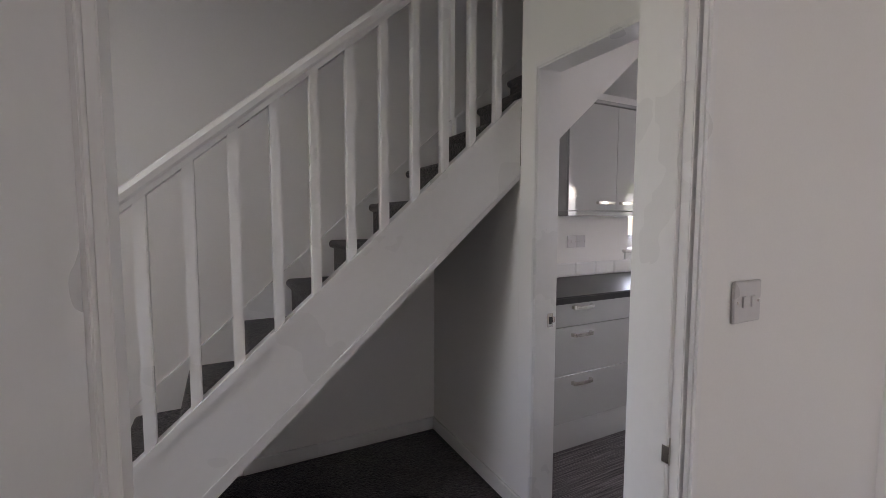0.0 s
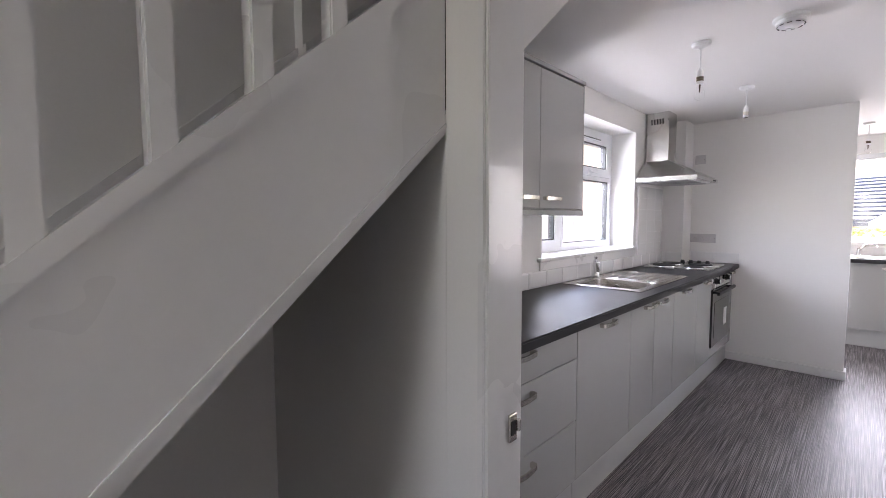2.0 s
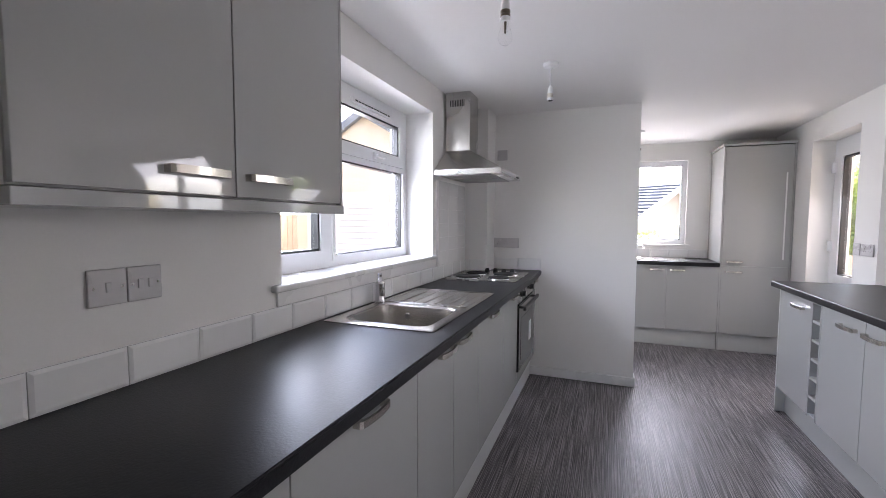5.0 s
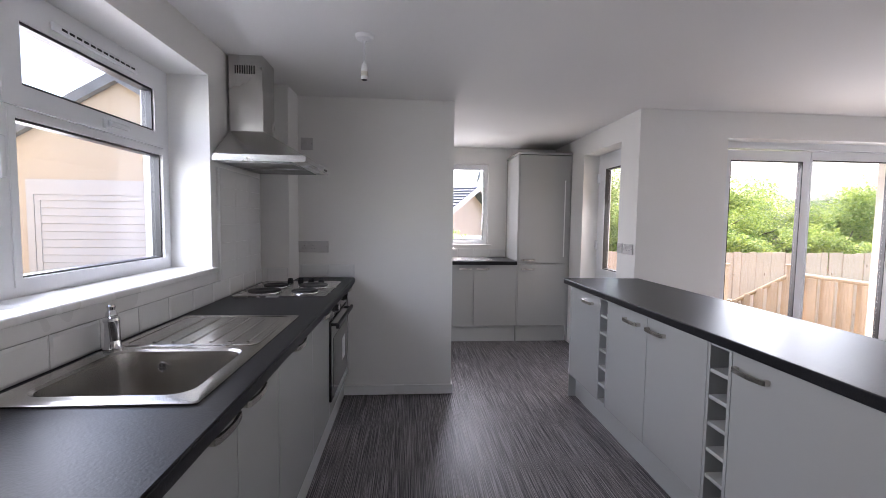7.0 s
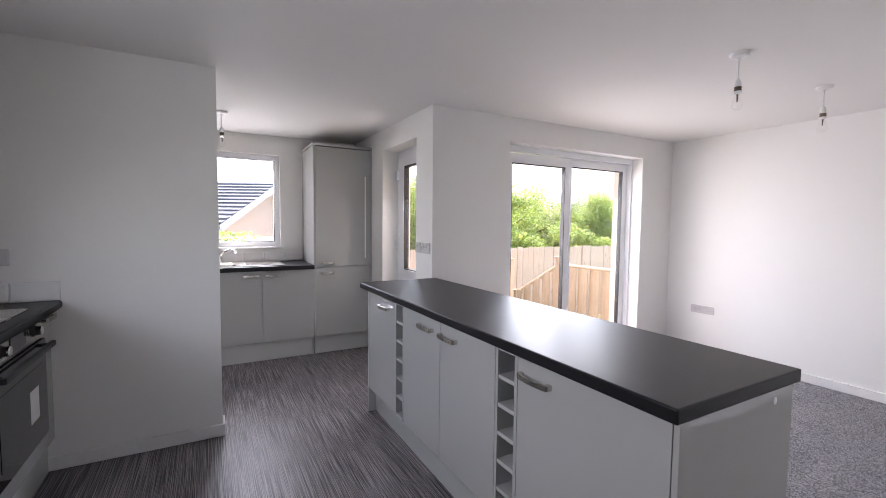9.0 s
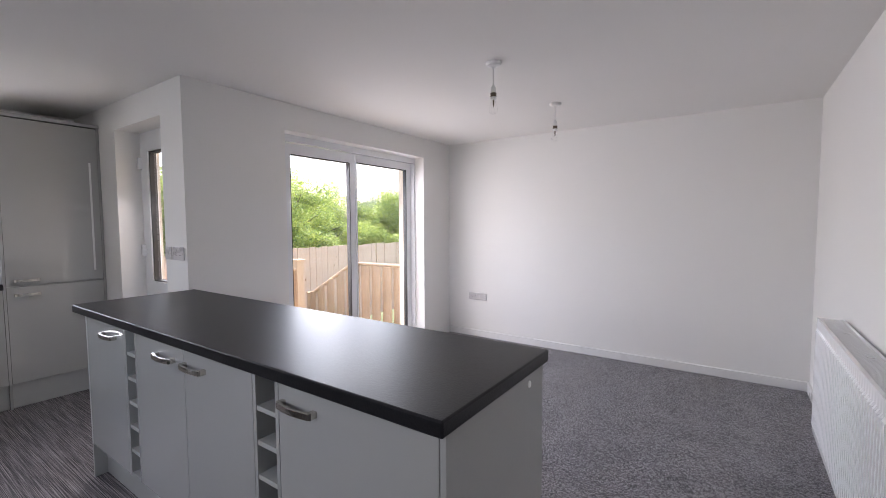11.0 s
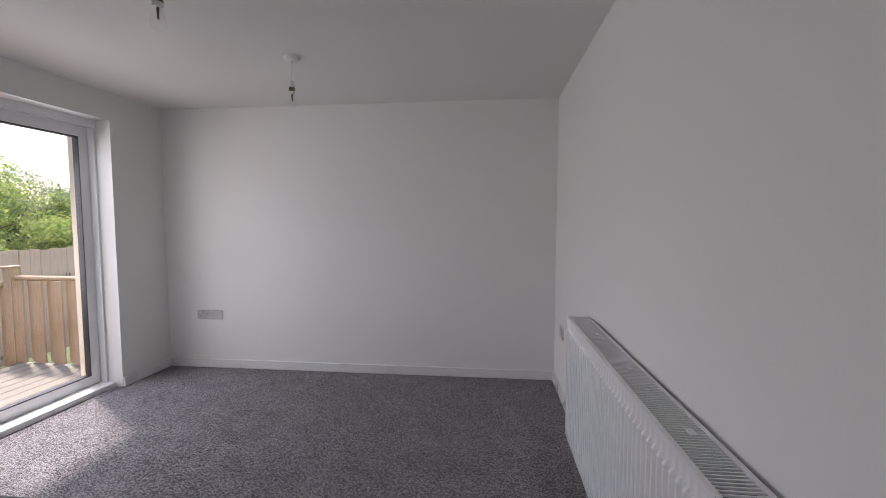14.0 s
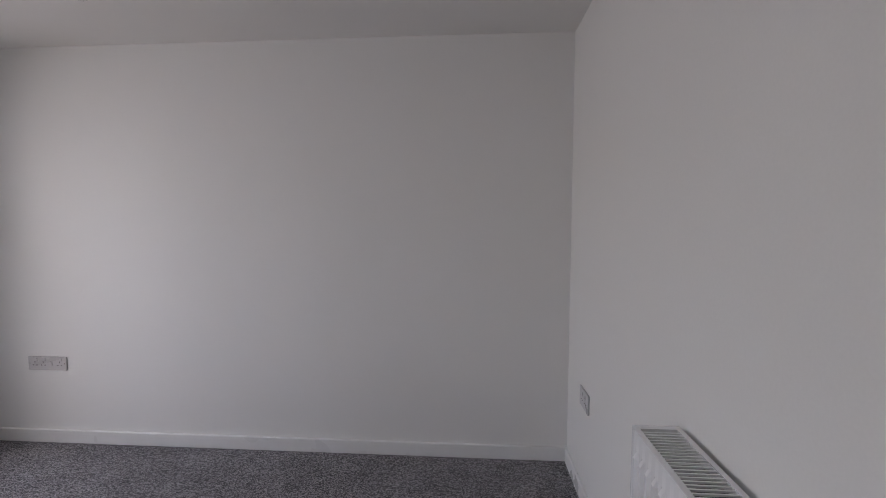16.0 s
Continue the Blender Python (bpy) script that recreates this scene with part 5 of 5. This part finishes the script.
def boards(parent, a, b, low, high):
    """Upright boards between two plan points, nailed in turn to the two sides of the rails."""
    a, b = Vector(a), Vector(b)
    way = b - a
    n = int(way.length / 0.112)
    side = Vector((-way.y, way.x)).normalized()
    ang = math.degrees(math.atan2(way.y, way.x))
    for i in range(n):
        k = (i + 0.5) / n
        at = a + way * k + side * (0.030 if i % 2 else -0.030)
        z0, z1 = low(k), high(k)
        bm = boxed(-0.0605, 0.0605, -0.009, 0.009, 0.0, z1 - z0, bevel=0.003)
        part("picket", turned(bm, pose(at.x, at.y, z0, 0, 0, ang)), TIMBER, parent)


post(bal, BX, PB, -0.235, 0.79)
post(bal, BX, PA, -0.6, 0.80, 0.115)
for a, b in (((5.80, PB), (BX - 0.05, PB)), ((BX, PA + 0.06), (BX, -1.15))):
    rail = rod(bmesh.new(), (*a, 0.685), (*b, 0.685), 0.027, 0.027, 12)
    part("top_rail", rail, TIMBER, bal, "round-edged pale top rail")
    lo, hi = (min(a[0], b[0]), max(a[0], b[0])), (min(a[1], b[1]), max(a[1], b[1]))
    part("bottom_rail", boxed(lo[0] - (0.02 if lo[0] == hi[0] else 0), hi[0] + (0.02 if lo[0] == hi[0] else 0), lo[1] - (0.02 if lo[1] == hi[1] else 0), hi[1] + (0.02 if lo[1] == hi[1] else 0), -0.17, -0.125, bevel=0.006), TIMBER, bal)
    boards(bal, a, b, lambda k: -0.215, lambda k: 0.66)
steps = thing("garden_steps", (BX, PB, -1.0), "pale timber garden steps with sloping handrails", "steps")
FOOT = 8.74
for i in range(4):
    x0 = BX + 0.06 + 0.26 * i
    part("tread", boxed(x0, x0 + 0.28, PB + 0.06, PA - 0.07, -0.43 - 0.185 * i, -0.39 - 0.185 * i, bevel=0.004), DECK, steps)
for y in (PB, PA):
    post(steps, FOOT, y, -1.0, 0.10, 0.08)
    part("hand_rail", rod(bmesh.new(), (BX + 0.04, y, 0.66), (FOOT - 0.03, y, 0.085), 0.027, 0.027, 12), TIMBER, steps)
    part("stringer", prism(bmesh.new(), [(BX + 0.05, -0.50), (FOOT, -1.0), (FOOT, -0.82), (BX + 0.05, -0.32)], "y", y - 0.02, y + 0.02), TIMBER, steps)
    boards(steps, (BX + 0.06, y), (FOOT - 0.05, y), lambda k: -0.42 - 0.5 * k, lambda k: 0.63 - 0.52 * k)


# trees behind the fence
def tree(x, y, base, height, spread, leaf, seed, n, label):
    r = random.Random(seed)
    t = thing("tree", (x, y, base), label, "tree", "trees behind the fence")
    bm = bmesh.new()
    rod(bm, (x, y, base), (x + 0.1, y, base + height * 0.45), 0.13, 0.07, 10)
    tips = []
    for i in range(13):
        a, el = r.uniform(0, 2 * math.pi), r.uniform(0.35, 1.35)
        start = Vector((x + 0.05, y, base + height * r.uniform(0.18, 0.45)))
        ln = height * r.uniform(0.35, 0.55)
        end_ = start + Vector((math.cos(a) * math.cos(el) * spread * 0.9, math.sin(a) * math.cos(el) * spread * 0.9, math.sin(el) * ln))
        rod(bm, start, end_, 0.035, 0.010, 6)
        tips.append((start, end_))
    part("trunk", bm, BARK, t, "brown branching trunk")
    verts, faces = [], []
    clumps = []
    for i in range(70):
        s, e = tips[r.randrange(len(tips))]
        c = s.lerp(e, r.uniform(0.35, 1.08)) + Vector((r.gauss(0, 0.28), r.gauss(0, 0.28), r.gauss(0, 0.24)))
        clumps.append((c, r.uniform(0.22, 0.55) * spread / 1.8))
    # thin shoots that break the outline
    for i in range(7):
        c, rad = clumps[r.randrange(70)]
        lean = r.gauss(0, 0.05)
        for k in range(5):
            clumps.append((c + Vector((r.gauss(0, 0.03), lean * k, rad * 0.8 + 0.10 * k)), 0.075 - 0.008 * k))
    weights = [rad * rad for _, rad in clumps]
    picks = r.choices(range(len(clumps)), weights, k=n)
    for i in range(n):
        c, rad = clumps[picks[i]]
        d = Vector((r.gauss(0, 1), r.gauss(0, 1), r.gauss(0, 1))).normalized() * rad * r.random() ** 0.45
        p = c + Vector((d.x, d.y, d.z * 0.75))
        if p.z < base + 0.25:
            continue
        sz = r.uniform(0.024, 0.050)
        q = Euler((r.uniform(-0.9, 0.9), r.uniform(-0.9, 0.9), r.uniform(0, 6.28))).to_matrix()
        k = len(verts)
        for u, v in ((-0.5, 0), (0, 0.32), (0.62, 0), (0, -0.32)):
            verts.append(p + q @ Vector((u * sz * 1.7, v * sz * 1.7, 0.12 * sz * (1 if v else -1))))
        faces.append((k, k + 1, k + 2, k + 3))
    me = bpy.data.meshes.new("crown")
    me.from_pydata([v - ORG[t.name] for v in verts], [], faces)
    me.materials.append(leaf)
    ob = new("crown", me)
    ob.parent = t
    tagged(ob, "loose crown of small leaves")
    return t


for i, (x, y, hgt, sp, lf) in enumerate((
        (13.0, -4.2, 3.9, 2.0, LEAF), (12.6, -6.3, 4.0, 2.1, LEAF), (13.4, -8.0, 3.7, 2.0, LEAF), (14.4, -9.6, 3.6, 1.9, LEAF2), (13.2, -10.6, 3.2, 1.8, LEAF),
        (15.0, -11.8, 3.9, 2.1, LEAF2), (14.4, -13.4, 3.8, 2.1, LEAF2), (16.5, -15.5, 4.4, 2.4, LEAF2), (16.0, -6.0, 4.0, 2.4, LEAF2), (17.0, -9.0, 4.0, 2.5, LEAF2), (11.4, -8.9, 2.5, 1.3, LEAF), (11.6, -5.4, 2.6, 1.4, LEAF), (18.5, -12.5, 4.6, 2.6, LEAF2))):
    tree(x, y, -1.0, hgt, sp, lf, 20 + i, 34000, "leafy green deciduous tree behind the fence" if lf is LEAF else "grey-green bushy tree behind the fence")


# neighbouring garage seen from the kitchen window
def garage():
    g = thing("garage", (9.6, 5.6, -0.28), "cream rendered gabled garage with a white door", "garage")
    gxx = 9.5
    bm = bmesh.new()
    prism(bm, [(3.6, -0.28), (7.6, -0.28), (7.6, 2.32), (5.6, 3.48), (3.6, 2.32)], "x", gxx, gxx + 0.25)
    part("wall", bm, CREAM, g)
    bm = boxed(gxx + 0.25, 14.5, 7.35, 7.6, -0.28, 2.3)
    box(bm, gxx + 0.25, 14.5, 3.6, 3.85, -0.28, 2.3)
    part("wall", bm, CREAM, g)
    for s in (-1, 1):
        bm = bmesh.new()
        prism(bm, [(5.6, 3.50), (5.6 + s * 2.25, 2.20), (5.6 + s * 2.25, 2.29), (5.6, 3.60)], "x", gxx - 0.05, 14.6)
        part("roof", bm, SLATE, g, "grey tiled roof slope")
        bm = bmesh.new()
        prism(bm, [(5.6, 3.46), (5.6 + s * 2.27, 2.14), (5.6 + s * 2.27, 2.31), (5.6, 3.63)], "x", gxx - 0.14, gxx - 0.04)
        part("verge", bm, PEBBLE, g, "rough grey verge")
    part("door_frame", slab("x", gxx - 0.03, gxx + 0.02, 5.05, 7.05, -0.27, 1.92, [(5.16, 6.94, -1, 1.68)]), GARAGE, g)
    dr = part("door", boxed(gxx - 0.012, gxx + 0.02, 5.16, 6.94, -0.26, 1.68), GARAGE, g)
    part("door_border", slab("x", gxx - 0.028, gxx - 0.010, 5.17, 6.93, -0.25, 1.67, [(5.25, 6.85, -0.17, 1.59)]), GARAGE, g)
    for i in range(14):
        z = -0.165 + 0.1255 * i
        bm = bmesh.new()
        prism(bm, [(gxx - 0.012, z), (gxx - 0.026, z + 0.006), (gxx - 0.016, z + 0.120), (gxx - 0.012, z + 0.122)], "y", 5.255, 6.845)
        part("slat", bm, GARAGE, dr)
    return g


garage()
nb = thing("neighbour_house", (7.0, 9.0, -0.28), "cream rendered house wall across the drive", "house")
part("wall", boxed(3.5, 7.72, 6.5, 12.0, -0.28, 5.0), CREAM, nb)
bm = bmesh.new()
prism(bm, [(3.2, 4.95), (8.0, 4.95), (5.6, 6.6)], "y", 6.2, 12.3)
part("roof", bm, SLATE, nb)
gate = thing("garden_gate", (8.2, 6.6, -0.28), "orange-brown boarded garden gate beside the house", "gate")
for i in range(6):
    x = 7.735 + 0.145 * i
    part("board", boxed(x, x + 0.138, 6.59, 6.61, -0.24, 1.62, bevel=0.002, seg=1), TIMBER, gate)
for z in (0.05, 1.30):
    part("rail", boxed(7.735, 8.60, 6.61, 6.65, z, z + 0.1), TIMBER, gate)


# bungalow seen from the utility window
def bungalow():
    b = thing("bungalow", (13.0, -0.52, -1.0), "peach rendered bungalow with a dark tiled roof", "house")
    M_ = pose(13.0, -0.52, 0, 0, 0, -30)
    eave, ridge, half = 1.32, 2.14, 2.2
    bm = bmesh.new()
    prism(bm, [(-half, -1.0), (half, -1.0), (half, eave), (0, ridge), (-half, eave)], "y", 0.0, 0.25)
    part("wall", turned(bm, M_), PINK, b)
    for s in (-1, 1):
        bm = boxed(s * half - 0.12, s * half + 0.12, 0.25, 12, -1.0, eave)
        part("wall", turned(bm, M_), PINK, b)
        rf = bmesh.new()
        prism(rf, [(0, ridge + 0.02), (s * (half + 0.35), eave - 0.13), (s * (half + 0.35), eave - 0.07), (0, ridge + 0.08)], "y", -0.25, 12.2)
        roof = part("roof", turned(rf, M_), SLATE, b, "dark grey tiled roof slope")
        sl = (ridge - eave) / half
        for k in range(12):
            u0 = (half + 0.33) * (1 - k / 12)
            z0 = ridge + 0.08 - sl * u0 * 1.0
            row = bmesh.new()
            prism(row, [(s * u0, z0 - 0.005), (s * u0, z0 + 0.035), (s * (u0 - 0.21), z0 + 0.21 * sl + 0.004)], "y", -0.26, 12.2)
            part("tile_course", turned(row, M_), SLATE, roof)
        bb = bmesh.new()
        prism(bb, [(0, ridge + 0.09), (s * (half + 0.37), eave - 0.06), (s * (half + 0.37), eave - 0.16), (0, ridge - 0.02)], "y", -0.30, -0.26)
        part("bargeboard", turned(bb, M_), GARAGE, b, "white bargeboard")
    wb = slab("y", -0.06, 0.0, -1.0, 0.6, -0.1, 0.85, [(-0.94, -0.23, -0.04, 0.79), (-0.17, 0.54, -0.04, 0.79)])
    wd = part("window", turned(wb, M_), UPVC, b)
    for u in (-0.585, 0.185):
        part("pane", turned(boxed(u - 0.355, u + 0.355, -0.03, -0.02, -0.04, 0.79), M_), OVENGLASS, wd)
    fin = bmesh.new()
    rod(fin, (0, -0.2, ridge + 0.05), (0, -0.2, ridge + 0.35), 0.012, 0.012, 8)
    turned(fin, M_)
    part("dish_pole", fin, STEEL, b)
    dish = lathe(bmesh.new(), [(0.02, 0.03), (0.12, 0.01), (0.16, -0.02), (0.162, -0.025), (0.12, 0.0), (0.02, 0.015)], 0, 0, 20)
    part("satellite_dish", turned(dish, M_ @ pose(0, -0.25, ridge + 0.33, 100, 0, 20)), PEBBLE, b, "grey satellite dish")


bungalow()
wl = thing("garden_screen", (9.7, -0.4, -1.0), "pale grey panelled screen in front of the bungalow", "fence")
part("panel", boxed(9.68, 9.72, -2.0, 3.0, -1.0, 1.02), GARAGE, wl)
part("cap_rail", boxed(9.64, 9.76, -2.0, 3.0, 1.02, 1.09, bevel=0.01), UPVC, wl)
for i in range(11):
    part("post", boxed(9.65, 9.69, -2.0 + 0.5 * i - 0.03, -2.0 + 0.5 * i + 0.03, -1.0, 1.03), UPVC, wl)


def shrub(x, y, base, h, seed):
    r = random.Random(seed)
    t = thing("shrub", (x, y, base), "yellow-green leafy garden shrub", "shrub")
    st = bmesh.new()
    for i in range(5):
        rod(st, (x, y, base), (x + r.uniform(-0.2, 0.2), y + r.uniform(-0.25, 0.25), base + h * 0.8), 0.02, 0.006, 6)
    part("stems", st, BARK, t)
    verts, faces = [], []
    for i in range(3000):
        p = Vector((x + r.gauss(0, 0.22), y + r.gauss(0, 0.26), base + h * (0.25 + 0.75 * r.random() ** 0.7)))
        q = Euler((r.uniform(-0.9, 0.9), r.uniform(-0.9, 0.9), r.uniform(0, 6.28))).to_matrix()
        k = len(verts)
        for u, v in ((-0.5, 0), (0, 0.3), (0.6, 0), (0, -0.3)):
            verts.append(p + q @ Vector((u * 0.07, v * 0.07, 0)) - ORG[t.name])
        faces.append((k, k + 1, k + 2, k + 3))
    me = bpy.data.meshes.new("leaves")
    me.from_pydata(verts, [], faces)
    me.materials.append(LEAF)
    ob = new("leaves", me)
    ob.parent = t


shrub(9.35, 0.72, -1.0, 2.18, 3)
